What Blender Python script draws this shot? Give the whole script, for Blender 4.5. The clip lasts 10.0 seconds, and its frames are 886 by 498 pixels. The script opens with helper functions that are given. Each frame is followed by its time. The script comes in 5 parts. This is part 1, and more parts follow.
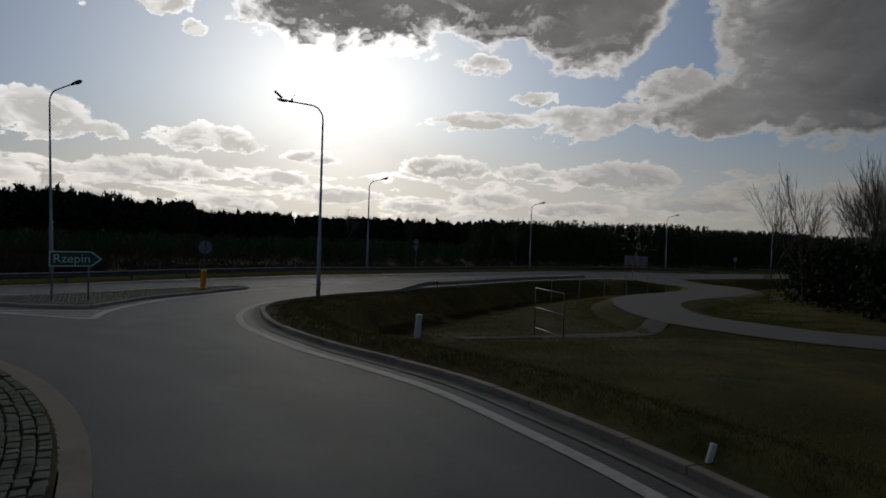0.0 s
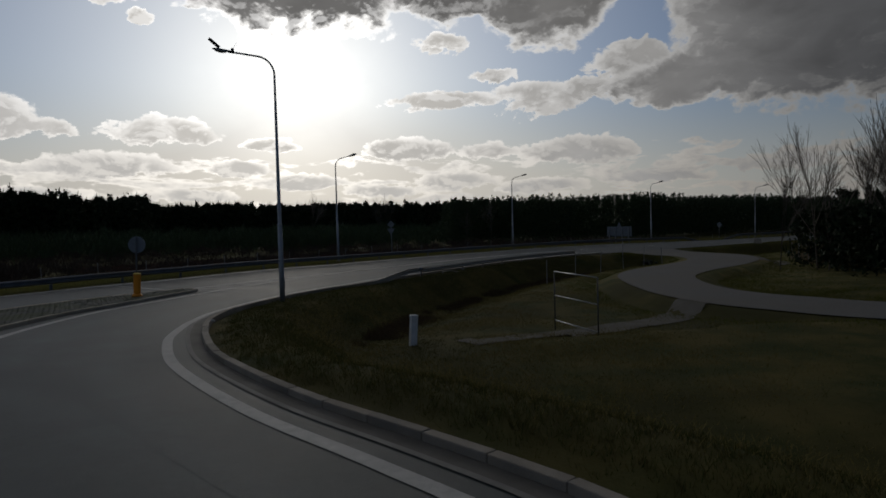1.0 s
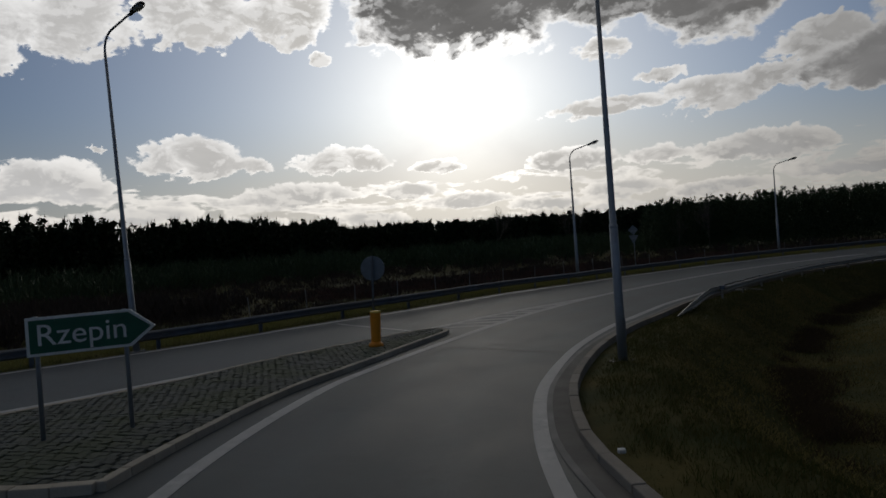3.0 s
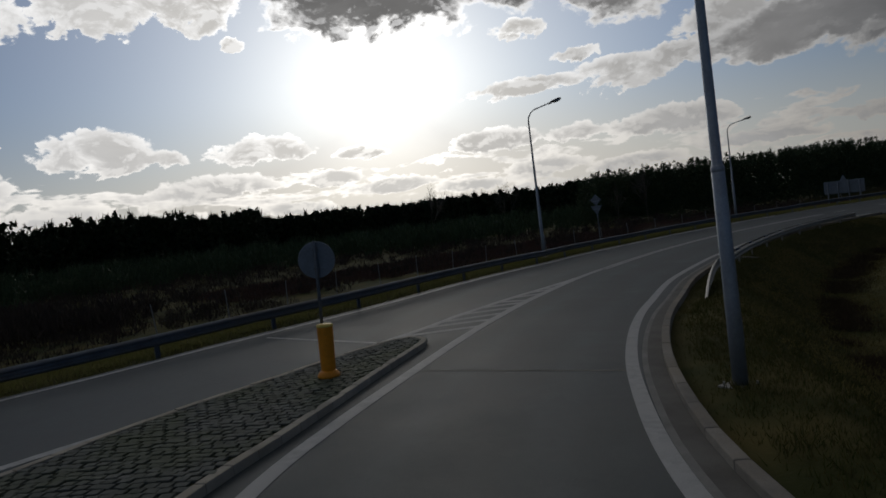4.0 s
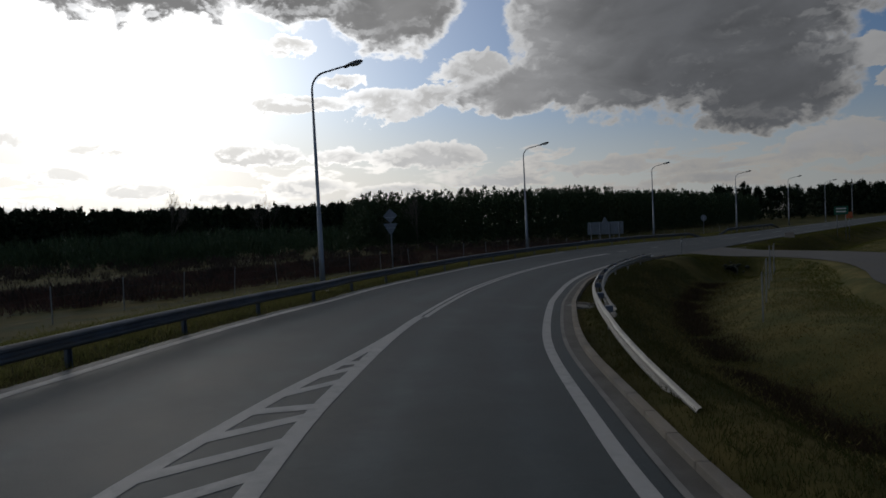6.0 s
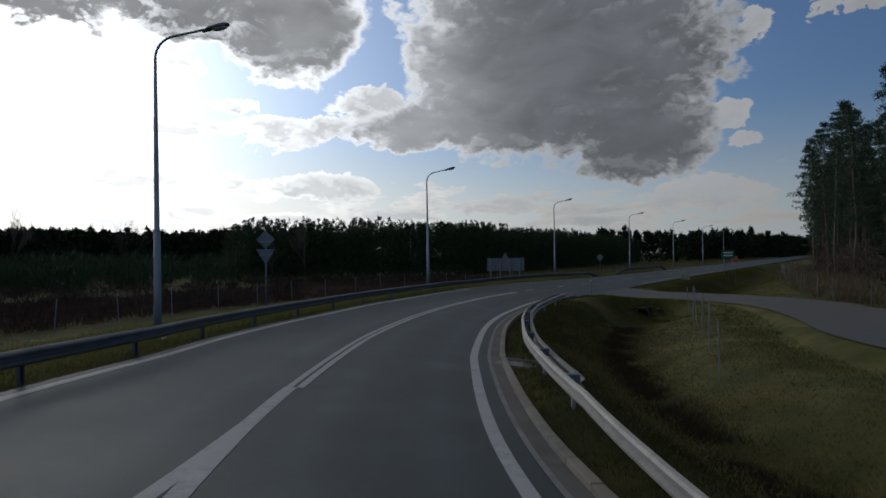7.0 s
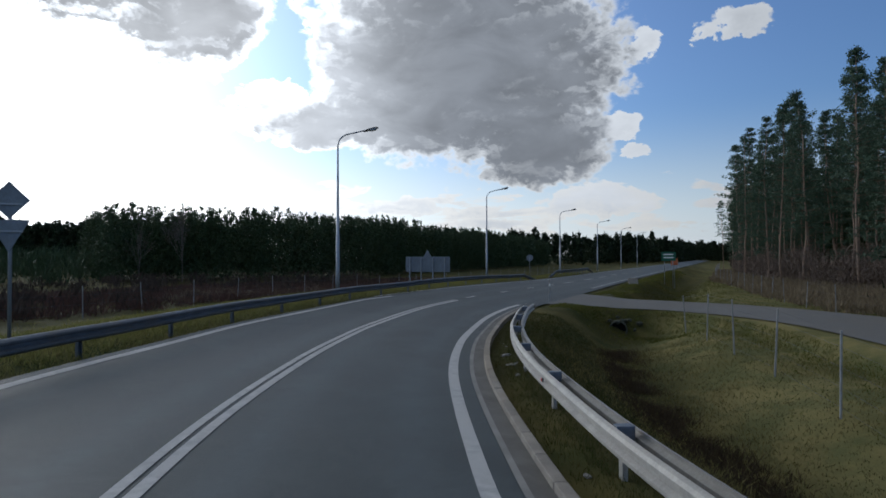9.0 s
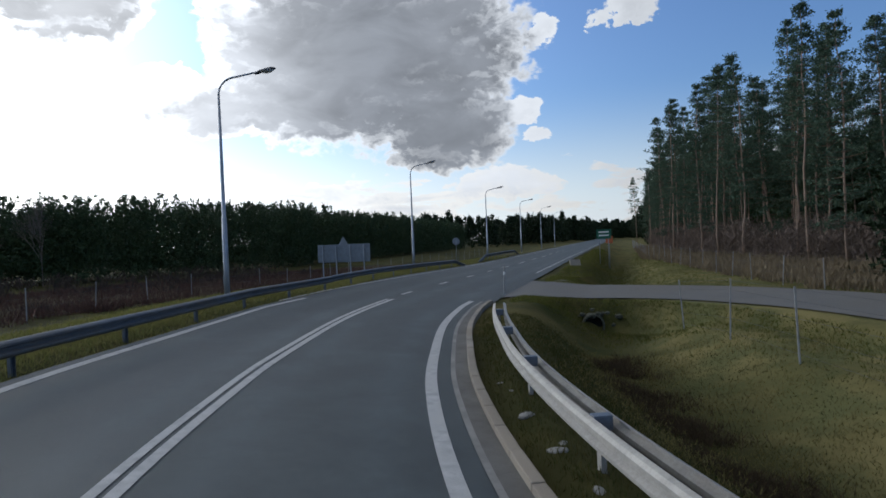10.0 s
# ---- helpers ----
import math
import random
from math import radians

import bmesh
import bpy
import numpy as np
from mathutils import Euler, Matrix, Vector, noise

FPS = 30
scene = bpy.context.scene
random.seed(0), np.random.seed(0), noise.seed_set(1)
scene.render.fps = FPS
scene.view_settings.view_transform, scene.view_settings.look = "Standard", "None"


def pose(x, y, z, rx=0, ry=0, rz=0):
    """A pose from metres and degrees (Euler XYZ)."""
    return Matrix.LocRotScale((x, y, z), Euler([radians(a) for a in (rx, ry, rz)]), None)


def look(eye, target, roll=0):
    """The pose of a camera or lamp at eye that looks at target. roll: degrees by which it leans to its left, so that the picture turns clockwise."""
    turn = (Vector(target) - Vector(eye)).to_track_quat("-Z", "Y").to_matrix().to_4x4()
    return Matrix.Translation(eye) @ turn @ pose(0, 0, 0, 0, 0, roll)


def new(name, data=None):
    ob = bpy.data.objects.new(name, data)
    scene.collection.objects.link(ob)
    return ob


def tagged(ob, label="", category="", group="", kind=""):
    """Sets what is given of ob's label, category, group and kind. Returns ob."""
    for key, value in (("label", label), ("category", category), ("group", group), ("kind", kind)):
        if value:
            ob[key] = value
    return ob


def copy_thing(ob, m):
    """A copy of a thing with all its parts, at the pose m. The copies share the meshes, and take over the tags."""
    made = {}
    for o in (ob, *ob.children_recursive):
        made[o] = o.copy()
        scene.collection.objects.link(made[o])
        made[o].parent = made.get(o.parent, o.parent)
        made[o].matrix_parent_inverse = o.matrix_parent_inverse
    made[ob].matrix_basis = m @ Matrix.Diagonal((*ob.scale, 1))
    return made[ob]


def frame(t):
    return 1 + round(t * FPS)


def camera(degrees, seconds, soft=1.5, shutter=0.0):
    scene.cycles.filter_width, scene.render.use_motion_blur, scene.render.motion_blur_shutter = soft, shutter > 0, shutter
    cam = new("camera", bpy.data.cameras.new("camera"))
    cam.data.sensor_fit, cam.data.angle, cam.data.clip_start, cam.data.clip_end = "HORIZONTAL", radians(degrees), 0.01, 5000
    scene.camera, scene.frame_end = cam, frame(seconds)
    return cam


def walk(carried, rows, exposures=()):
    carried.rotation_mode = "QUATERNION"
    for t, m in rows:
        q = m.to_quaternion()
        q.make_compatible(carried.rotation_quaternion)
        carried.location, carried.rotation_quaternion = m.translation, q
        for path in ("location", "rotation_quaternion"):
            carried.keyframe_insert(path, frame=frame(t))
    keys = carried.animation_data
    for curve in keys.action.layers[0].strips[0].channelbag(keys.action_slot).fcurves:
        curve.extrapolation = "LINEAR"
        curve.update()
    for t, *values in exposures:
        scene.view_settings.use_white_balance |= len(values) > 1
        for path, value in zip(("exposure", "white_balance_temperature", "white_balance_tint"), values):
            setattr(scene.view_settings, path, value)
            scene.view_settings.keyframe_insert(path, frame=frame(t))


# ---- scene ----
cam = camera(72.1, 10.0, soft=1.65)
PATH = [
    (0, look((2.665, -6.540, 2.673), (1.650, 15.038, 2.533), 1.7)),
    (0.5, look((2.168, -3.805, 2.623), (2.081, 17.795, 2.256), 0.1)),
    (1, look((1.415, -0.826, 2.620), (1.534, 20.763, 1.810), -1.5)),
    (1.5, look((0.039, 1.660, 2.624), (-2.391, 23.120, 2.344), -0.9)),
    (2, look((-1.493, 4.078, 2.566), (-6.579, 25.062, 2.804), -2.1)),
    (2.2, look((-2.153, 4.957, 2.619), (-7.734, 26.032, 2.772), -2.2)),
    (3.3, look((-5.805, 10.452, 2.611), (-11.332, 31.536, 2.219), -5.0)),
    (3.5, look((-6.285, 11.474, 2.550), (-11.047, 32.512, 1.545), -4.4)),
    (4, look((-7.352, 14.158, 2.524), (-10.635, 35.488, 1.682), -7.2)),
    (4.5, look((-8.055, 16.959, 2.403), (-8.217, 38.505, 0.923), -6.5)),
    (5, look((-8.551, 19.831, 2.341), (-6.921, 41.312, 0.840), -3.7)),
    (5.5, look((-8.481, 22.527, 2.308), (-5.133, 43.846, 1.401), -3.9)),
    (6, look((-8.107, 25.353, 2.222), (-2.849, 46.491, 1.427), -2.8)),
    (6.2, look((-7.826, 26.503, 2.178), (-1.691, 47.207, 1.368), -2.3)),
    (7.3, look((-6.215, 32.345, 2.065), (3.029, 51.861, 2.583), -0.7)),
    (7.5, look((-5.848, 33.305, 2.064), (3.461, 52.799, 2.561), -0.7)),
    (8, look((-4.920, 36.135, 1.939), (5.415, 55.099, 1.906), -1.5)),
    (8.5, look((-3.780, 38.946, 1.773), (7.852, 57.155, 1.557), 0.1)),
    (9, look((-2.534, 41.659, 1.761), (9.325, 59.706, 2.064), -0.1)),
    (9.5, look((-0.946, 44.984, 1.791), (11.841, 62.383, 2.287), 0.2)),
    (10, look((1.110, 48.542, 1.758), (15.485, 64.666, 1.488), -2.3)),
]
walk(cam, PATH, exposures=((0, -1.34, 6600, 10), (2, -1.34, 6600, 10), (4, -1.20, 6500, 10), (5, -0.96, 6450, 10), (5.5, -0.84, 6400, 10), (6.2, -0.67, 6350, 10), (7.5, -0.07, 5950, 8), (8.5, 0.38, 5850, 8), (10, 0.88, 5950, 9)))

# ---- world: sky with broken clouds, sun behind them ----
SUN_AZ, SUN_EL = -13.0, 15.0


class Ex:
    """A value in a node tree, with arithmetic."""
    tree = None

    def __init__(self, sock):
        self.s = sock

    @staticmethod
    def math(op, *args, clamp=False):
        n = Ex.tree.nodes.new("ShaderNodeMath")
        n.operation, n.use_clamp = op, clamp
        for i, a in enumerate(args):
            if isinstance(a, Ex):
                Ex.tree.links.new(a.s, n.inputs[i])
            else:
                n.inputs[i].default_value = a
        return Ex(n.outputs[0])

    def __add__(self, o): return Ex.math("ADD", self, o)
    def __radd__(self, o): return Ex.math("ADD", self, o)
    def __sub__(self, o): return Ex.math("SUBTRACT", self, o)
    def __rsub__(self, o): return Ex.math("SUBTRACT", o, self)
    def __mul__(self, o): return Ex.math("MULTIPLY", self, o)
    def __rmul__(self, o): return Ex.math("MULTIPLY", self, o)
    def __truediv__(self, o): return Ex.math("DIVIDE", self, o)
    def max(self, o): return Ex.math("MAXIMUM", self, o)
    def smax(self, o, k): return Ex.math("SMOOTH_MAX", self, o, k)
    def min(self, o): return Ex.math("MINIMUM", self, o)
    def exp(self): return Ex.math("EXPONENT", self)

    def step(self, a, b):
        n = Ex.tree.nodes.new("ShaderNodeMapRange")
        n.interpolation_type = "SMOOTHSTEP"
        n.inputs["From Min"].default_value, n.inputs["From Max"].default_value = a, b
        Ex.tree.links.new(self.s, n.inputs["Value"])
        return Ex(n.outputs["Result"])


def mix_rgb(tree, fac, a, b):
    n = tree.nodes.new("ShaderNodeMix")
    n.data_type = "RGBA"
    for key, v in ((0, fac), (6, a), (7, b)):
        if isinstance(v, Ex):
            tree.links.new(v.s, n.inputs[key])
        elif isinstance(v, bpy.types.NodeSocket):
            tree.links.new(v, n.inputs[key])
        else:
            n.inputs[key].default_value = v if key == 0 else (*v, 1)
    return n.outputs[2]


def scaled_rgb(tree, col, fac):
    n = tree.nodes.new("ShaderNodeVectorMath")
    n.operation = "SCALE"
    tree.links.new(col, n.inputs[0])
    tree.links.new(fac.s, n.inputs["Scale"])
    return n.outputs[0]


# thick grey clouds: azimuth, elevation, half width, half height in degrees
HEAVY = [(-11.5, 24.0, 13.2, 8.0), (2.0, 24.2, 9.4, 6.4), (11.0, 20.8, 7.6, 5.8), (-2, 31, 22, 9), (34.8, 17.6, 17.8, 9.4), (42.6, 10.6, 7.0, 4.8), (21.0, 12.2, 6.5, 2.6), (30, 13, 9, 4.0), (34, 26, 16, 7)]
# pale high clouds and puffs
PALE = [(-46.5, 20.0, 6.5, 3.7), (-53, 17, 5, 3.0), (-35.5, 21.2, 5.4, 2.9), (-28, 21.4, 4.8, 2.9), (-25.6, 17.7, 1.4, 0.6), (0.4, 16.5, 2.8, 1.0), (0.8, 11.5, 6.4, 0.95), (9.0, 11.5, 4.6, 1.6), (5.5, 13.6, 2.4, 0.6),
        (50.0, 11.8, 2.1, 1.3), (51.0, 9.4, 1.4, 1.0), (51.6, 18.6, 1.6, 1.5), (59.0, 19.2, 3.0, 1.4), (18.0, 13.4, 4.0, 2.0), (14.0, 12.2, 2.6, 1.0), (-44.0, 10.2, 0.9, 0.3)]
# flat-based fair-weather clouds low over the woods
CUMULUS = [(-36.6, 8.5, 5.4, 2.8), (-32.0, 8.3, 2.4, 1.1), (-48.0, 6.6, 5.2, 2.8), (-23.6, 8.2, 4.6, 1.8), (-14.8, 7.5, 2.8, 0.8), (-28.2, 5.4, 5.6, 1.6), (-18.2, 5.3, 3.4, 1.1), (-2.2, 6.9, 4.4, 1.5), (4.8, 6.5, 3.6, 1.3), (13.2, 6.2, 5.6, 1.8),
           (30.4, 4.4, 3.8, 1.3), (47.6, 4.6, 5.2, 2.3), (-41, 4.2, 5.5, 1.2), (-34, 3.1, 5.0, 0.9), (-23, 3.0, 5.0, 0.9), (-12, 4.0, 4.8, 1.1), (-5.5, 3.2, 4.4, 0.9), (2.2, 4.0, 4.2, 1.1), (10.0, 3.3, 4.6, 1.0), (20.0, 3.7, 4.6, 1.0), (38, 2.9, 5.0, 0.9)]


def make_world():
    w = bpy.data.worlds.new("sky")
    scene.world = w
    w.use_nodes = True
    tree = w.node_tree
    Ex.tree = tree
    tree.nodes.clear()
    sky = tree.nodes.new("ShaderNodeTexSky")
    sky.sky_type, sky.sun_disc = "NISHITA", False
    sky.sun_elevation, sky.sun_rotation = radians(SUN_EL), radians(SUN_AZ)
    sky.air_density, sky.dust_density, sky.ozone_density = 1.2, 1.0, 1.5
    co = tree.nodes.new("ShaderNodeTexCoord")
    sep = tree.nodes.new("ShaderNodeSeparateXYZ")
    tree.links.new(co.outputs["Generated"], sep.inputs[0])
    x, y, z = (Ex(sep.outputs[i]) for i in range(3))
    az = Ex.math("ARCTAN2", x, y) * (180 / math.pi)
    el = Ex.math("ARCSINE", z.max(-1.0).min(1.0)) * (180 / math.pi)
    s = Vector((math.sin(radians(SUN_AZ)) * math.cos(radians(SUN_EL)), math.cos(radians(SUN_AZ)) * math.cos(radians(SUN_EL)), math.sin(radians(SUN_EL))))
    ang = Ex.math("ARCCOSINE", (x * s.x + y * s.y + z * s.z).max(-1.0).min(1.0)) * (180 / math.pi)

    def fbm(kx, ky, scale, detail, rough, off=0.0, warp=0.0, up=0.0):
        comb = tree.nodes.new("ShaderNodeCombineXYZ")
        for i, v in enumerate((az * kx, (el + up) * ky)):
            tree.links.new(v.s, comb.inputs[i])
        comb.inputs[2].default_value = off
        n = tree.nodes.new("ShaderNodeTexNoise")
        n.inputs["Scale"].default_value, n.inputs["Detail"].default_value, n.inputs["Roughness"].default_value = scale, detail, rough
        n.inputs["Distortion"].default_value = warp
        tree.links.new(comb.outputs[0], n.inputs["Vector"])
        return Ex(n.outputs["Fac"])

    def billow(k, off, up=0.0):
        comb = tree.nodes.new("ShaderNodeCombineXYZ")
        for i, v in enumerate(((az + (fine - 0.5) * 2.0) * k, (el + up + (wisp - 0.5) * 1.2) * (k * 1.45))):
            tree.links.new(v.s, comb.inputs[i])
        comb.inputs[2].default_value = off
        n = tree.nodes.new("ShaderNodeTexVoronoi")
        n.inputs["Scale"].default_value, n.inputs["Detail"].default_value, n.inputs["Roughness"].default_value = 1.0, 2.0, 0.55
        tree.links.new(comb.outputs[0], n.inputs["Vector"])
        return 0.55 - Ex(n.outputs["Distance"]) * 0.55

    big = fbm(0.10, 0.16, 1.0, 6.0, 0.52, 3.3, 0.25)
    fine = fbm(0.32, 0.5, 1.0, 6.0, 0.56, 8.1, 0.35)
    fine_up = fbm(0.32, 0.5, 1.0, 5.0, 0.56, 8.1, 0.35, up=0.5)
    wisp = fbm(0.9, 1.4, 1.0, 5.0, 0.6, 2.2, 0.4)
    shade = fbm(0.13, 0.26, 1.0, 5.0, 0.52, 5.7, 0.4)
    puff = billow(0.42, 1.3)
    curl = billow(1.0, 6.1)
    low = 1.0 - el.step(8.5, 12.5)

    def field(blobs, base, sway, lift, soft_k):
        """Ellipses in the sky, their outlines swayed by noise; base: how much flatter the underside is."""
        total = None
        wx, wy = az + (big - 0.5) * sway + (fine - 0.5) * sway, el + (fine - 0.5) * lift + (wisp - 0.5) * lift * 0.6
        for a, e, rx, ry in blobs:
            dx, dy = (wx - a) * (1 / rx), (wy - e) * (1 / ry)
            if base:
                dy = dy.max(dy * -base)
            blob = (1.0 - (dx * dx + dy * dy)).max(-1.2)
            total = blob if total is None else total.smax(blob, soft_k)
        return total

    rows = field(CUMULUS, 2.6, 4.0, 1.5, 0.1).min(0.8) + puff * 0.9 + curl * 0.55 - 0.03 + (fine - 0.5) * 1.8
    rows = rows - el.step(11.0, 13.5) * 1.5
    veil_low = (fbm(0.20, 0.85, 1.0, 6.0, 0.56, 1.7, 0.4) - 0.51) * 3.2 + puff * 0.5 - el.step(6.0, 10.0) * 1.5
    pale_f = field(PALE, 0, 3.2, 2.0, 0.1).min(0.8) + puff * 0.9 + curl * 0.5 - 0.12 + (fine - 0.5) * 1.9 + (wisp - 0.5) * 0.5
    px, py = (az - 18.4) * (1 / 2.7), (el - 16.4) * (1 / 3.2)
    torn = ((px * px + py * py) * -1.0).exp()
    pale_f = pale_f + torn * ((fine - 0.42) * 3.2 + (wisp - 0.5) * 1.6 + 0.45)
    heavy = field(HEAVY, 0, 2.0, 1.5, 0.25).min(1.3) + puff * 0.45 + curl * 0.25 - 0.08 + (fine - 0.5) * 0.9 - torn * 0.9
    # unseen overcast overhead, added to govern the light on the ground
    high = (big - 0.30) * 2.0 + (el.step(26.0, 36.0) - 1.0) * 1.8
    heavy = heavy.max(high)
    light = rows.max(pale_f).max(veil_low)
    dens = heavy.max(light)
    alpha = dens.step(-0.04, 0.20)
    core = heavy.step(-0.04, 0.42)
    thick = (heavy * 1.3 + (shade - 0.5) * 0.9 + (fine - 0.5) * 0.5 + puff * 0.35 - torn * 0.3 + az.step(20.0, 34.0) * 0.3 + el.step(16.5, 19.5) * (1.0 - az.step(12.0, 18.0)) * 0.55).step(-0.1, 0.8) * core
    body = (light * 0.75 + (shade - 0.5) * 0.9 + (fine - 0.5) * 0.6 - puff * 0.5 - curl * 0.35 + (wisp - 0.5) * 0.3).step(-0.12, 0.62) * (1.0 - core)
    # brighter towards the sun: forward scattering in thin cloud
    near = (ang * (-1 / 22.0)).exp()
    # unseen sky behind the camera: cloud thinned to give frontal fill light
    behind = ang.step(65.0, 115.0)
    thick = thick * (1.0 - behind * 0.55)
    gx, gy = (az + 12.9) * (1 / 7.5), (el - 12.6) * (1 / 6.5)
    glow = ((gx * gx + gy * gy) * -1.0).exp() * (0.55 + big * 0.6 + fine * 0.5) + (ang * (-1 / 12.0)).exp() * 0.8
    blue = scaled_rgb(tree, sky.outputs[0], 0.056 + near * 0.15)
    tint = tree.nodes.new("ShaderNodeVectorMath")
    tint.operation = "MULTIPLY"
    tree.links.new(blue, tint.inputs[0])
    tint.inputs[1].default_value = (0.72, 0.95, 1.42)
    pale = tree.nodes.new("ShaderNodeVectorMath")
    pale.operation = "SCALE"
    pale.inputs[0].default_value = (0.87, 0.91, 0.96)
    tree.links.new((0.40 + near * 1.2).s, pale.inputs["Scale"])
    haze = mix_rgb(tree, (1.0 - el.step(3.0, 12.0)) * near, pale.outputs[0], (1.75, 1.58, 1.28))
    blue = mix_rgb(tree, (1.0 - el.step(0.0, 14.0)) * 0.72 + near * 1.1, tint.outputs[0], haze)
    white = mix_rgb(tree, el.step(2.0, 12.0), (1.0, 0.95, 0.87), (1.0, 1.0, 1.0))
    # unseen side and rear sky dimmed to hold the ambient light down
    side = 1.0 - ang.step(52.0, 100.0) * 0.82
    lit = scaled_rgb(tree, white, (2.0 - az.step(-15.0, 40.0) * 1.5) * side + (ang * (-1 / 7.0)).exp() * 3.0)
    grey = mix_rgb(tree, az.step(10.0, 38.0), (0.36, 0.355, 0.352), (0.155, 0.16, 0.170))
    bx = (az - 23.5) * (1 / 6.0)
    # grey darkened above 27 degrees, out of view, to lower the ground light
    grey = scaled_rgb(tree, grey, (1.0 + (bx * bx * -1.0).exp() * 0.55) * (0.74 + shade.step(0.25, 0.75) * 0.46) * (1.0 - el.step(27.0, 40.0) * 0.68 * (1.0 - behind * 0.7)))
    soft = scaled_rgb(tree, mix_rgb(tree, near, (0.98, 0.985, 1.0), (1.0, 0.95, 0.86)), (1.0 - az.step(-15.0, 38.0) * 0.64) * side * (0.86 + shade * 0.8))
    # upper edges catch the light
    top = (fine - fine_up).step(0.0, 0.10)
    cloud = mix_rgb(tree, body * (1.0 - top * 0.45), lit, soft)
    cloud = mix_rgb(tree, thick * (1.0 - top * 0.35 * (1.0 - heavy.step(0.3, 0.9))), cloud, grey)
    out = mix_rgb(tree, alpha, blue, cloud)
    g3 = tree.nodes.new("ShaderNodeCombineXYZ")
    veil = glow * (1.0 - thick.max(body * 0.8) * alpha * 0.95)
    for i, k in enumerate((1.0, 0.97, 0.90)):
        tree.links.new((veil * k).s, g3.inputs[i])
    add = tree.nodes.new("ShaderNodeVectorMath")
    add.operation = "ADD"
    tree.links.new(out, add.inputs[0])
    tree.links.new(g3.outputs[0], add.inputs[1])
    ground = mix_rgb(tree, el.step(-2.0, 0.5), (0.03, 0.032, 0.028), add.outputs[0])
    bg = tree.nodes.new("ShaderNodeBackground")
    bg.inputs["Strength"].default_value = 1.0
    tree.links.new(ground, bg.inputs["Color"])
    wo = tree.nodes.new("ShaderNodeOutputWorld")
    tree.links.new(bg.outputs[0], wo.inputs[0])


make_world()
sun_data = bpy.data.lights.new("sun", "SUN")
sun_data.energy, sun_data.angle, sun_data.color = 0.4, radians(12), (1.0, 0.93, 0.82)
sun = new("sun", sun_data)
sun.matrix_world = look((0, 0, 60), (-60 * math.sin(radians(SUN_AZ)), -60 * math.cos(radians(SUN_AZ)), 60 - 60 * math.tan(radians(SUN_EL))))


# ---- materials ----
def material(name, base, alt, scale=3.0, rough=0.8, metal=0.0, bump=0.2, fine=60.0, spread=0.6, alt2=None, per_object=0.0, rough_var=0.1, detail=6.0, coords="Object", wear=0.0, dry=None, blotch=0.0):
    """Two-scale varied surface: patches between base and alt, fine grain, bump."""
    m = bpy.data.materials.new(name)
    m.use_nodes = True
    t = m.node_tree
    Ex.tree = t
    b = t.nodes["Principled BSDF"]
    co = t.nodes.new("ShaderNodeTexCoord")
    src = co.outputs["Object"]
    if coords == "World":
        src = t.nodes.new("ShaderNodeNewGeometry").outputs["Position"]

    def noise_node(sc, det, ro=0.6):
        n = t.nodes.new("ShaderNodeTexNoise")
        n.inputs["Scale"].default_value, n.inputs["Detail"].default_value, n.inputs["Roughness"].default_value = sc, det, ro
        t.links.new(src, n.inputs["Vector"])
        return Ex(n.outputs["Fac"])

    patch, grain = noise_node(scale, detail), noise_node(fine, 3.0, 0.7)
    col = mix_rgb(t, patch.step(0.5 - 0.25 * spread, 0.5 + 0.25 * spread), base, alt)
    if alt2:
        col = mix_rgb(t, noise_node(scale * 0.23, 4.0).step(0.42, 0.62), col, alt2)
    if dry:
        at = t.nodes.new("ShaderNodeAttribute")
        at.attribute_name = "dry"
        straw = mix_rgb(t, noise_node(0.55, 5.0).step(0.40, 0.60), dry[0], dry[1])
        col = mix_rgb(t, Ex(at.outputs["Fac"]) * (0.55 + noise_node(0.3, 4.0).step(0.35, 0.6) * 0.45), col, straw)
    fac = 0.72 + grain * 0.56
    if blotch:
        fac = fac * (1.0 - blotch / 2 + noise_node(5.0, 4.0, 0.65) * blotch) * (1.0 + (noise_node(24.0, 2.0, 0.6).step(0.66, 0.72) - 0.1) * blotch * 0.7)
    if per_object:
        rnd = t.nodes.new("ShaderNodeObjectInfo").outputs["Random"]
        fac = fac * (1.0 - per_object / 2 + Ex(rnd) * per_object)
    if wear:
        at = t.nodes.new("ShaderNodeAttribute")
        at.attribute_name = "wear"
        fac = fac * (1.0 + (Ex(at.outputs["Fac"]) - 0.35) * wear * (0.4 + noise_node(0.7, 5.0) * 1.2))
    col = scaled_rgb(t, col, fac)
    t.links.new(col, b.inputs["Base Color"])
    t.links.new((rough - rough_var + patch * 2 * rough_var).s, b.inputs["Roughness"])
    b.inputs["Metallic"].default_value = metal
    b.inputs["Specular IOR Level"].default_value = 0.08 if rough > 0.93 else 0.5
    if bump:
        bn = t.nodes.new("ShaderNodeBump")
        bn.inputs["Strength"].default_value, bn.inputs["Distance"].default_value = bump, 0.02
        t.links.new((grain * 0.6 + patch * 0.4).s, bn.inputs["Height"])
        t.links.new(bn.outputs[0], b.inputs["Normal"])
    return m


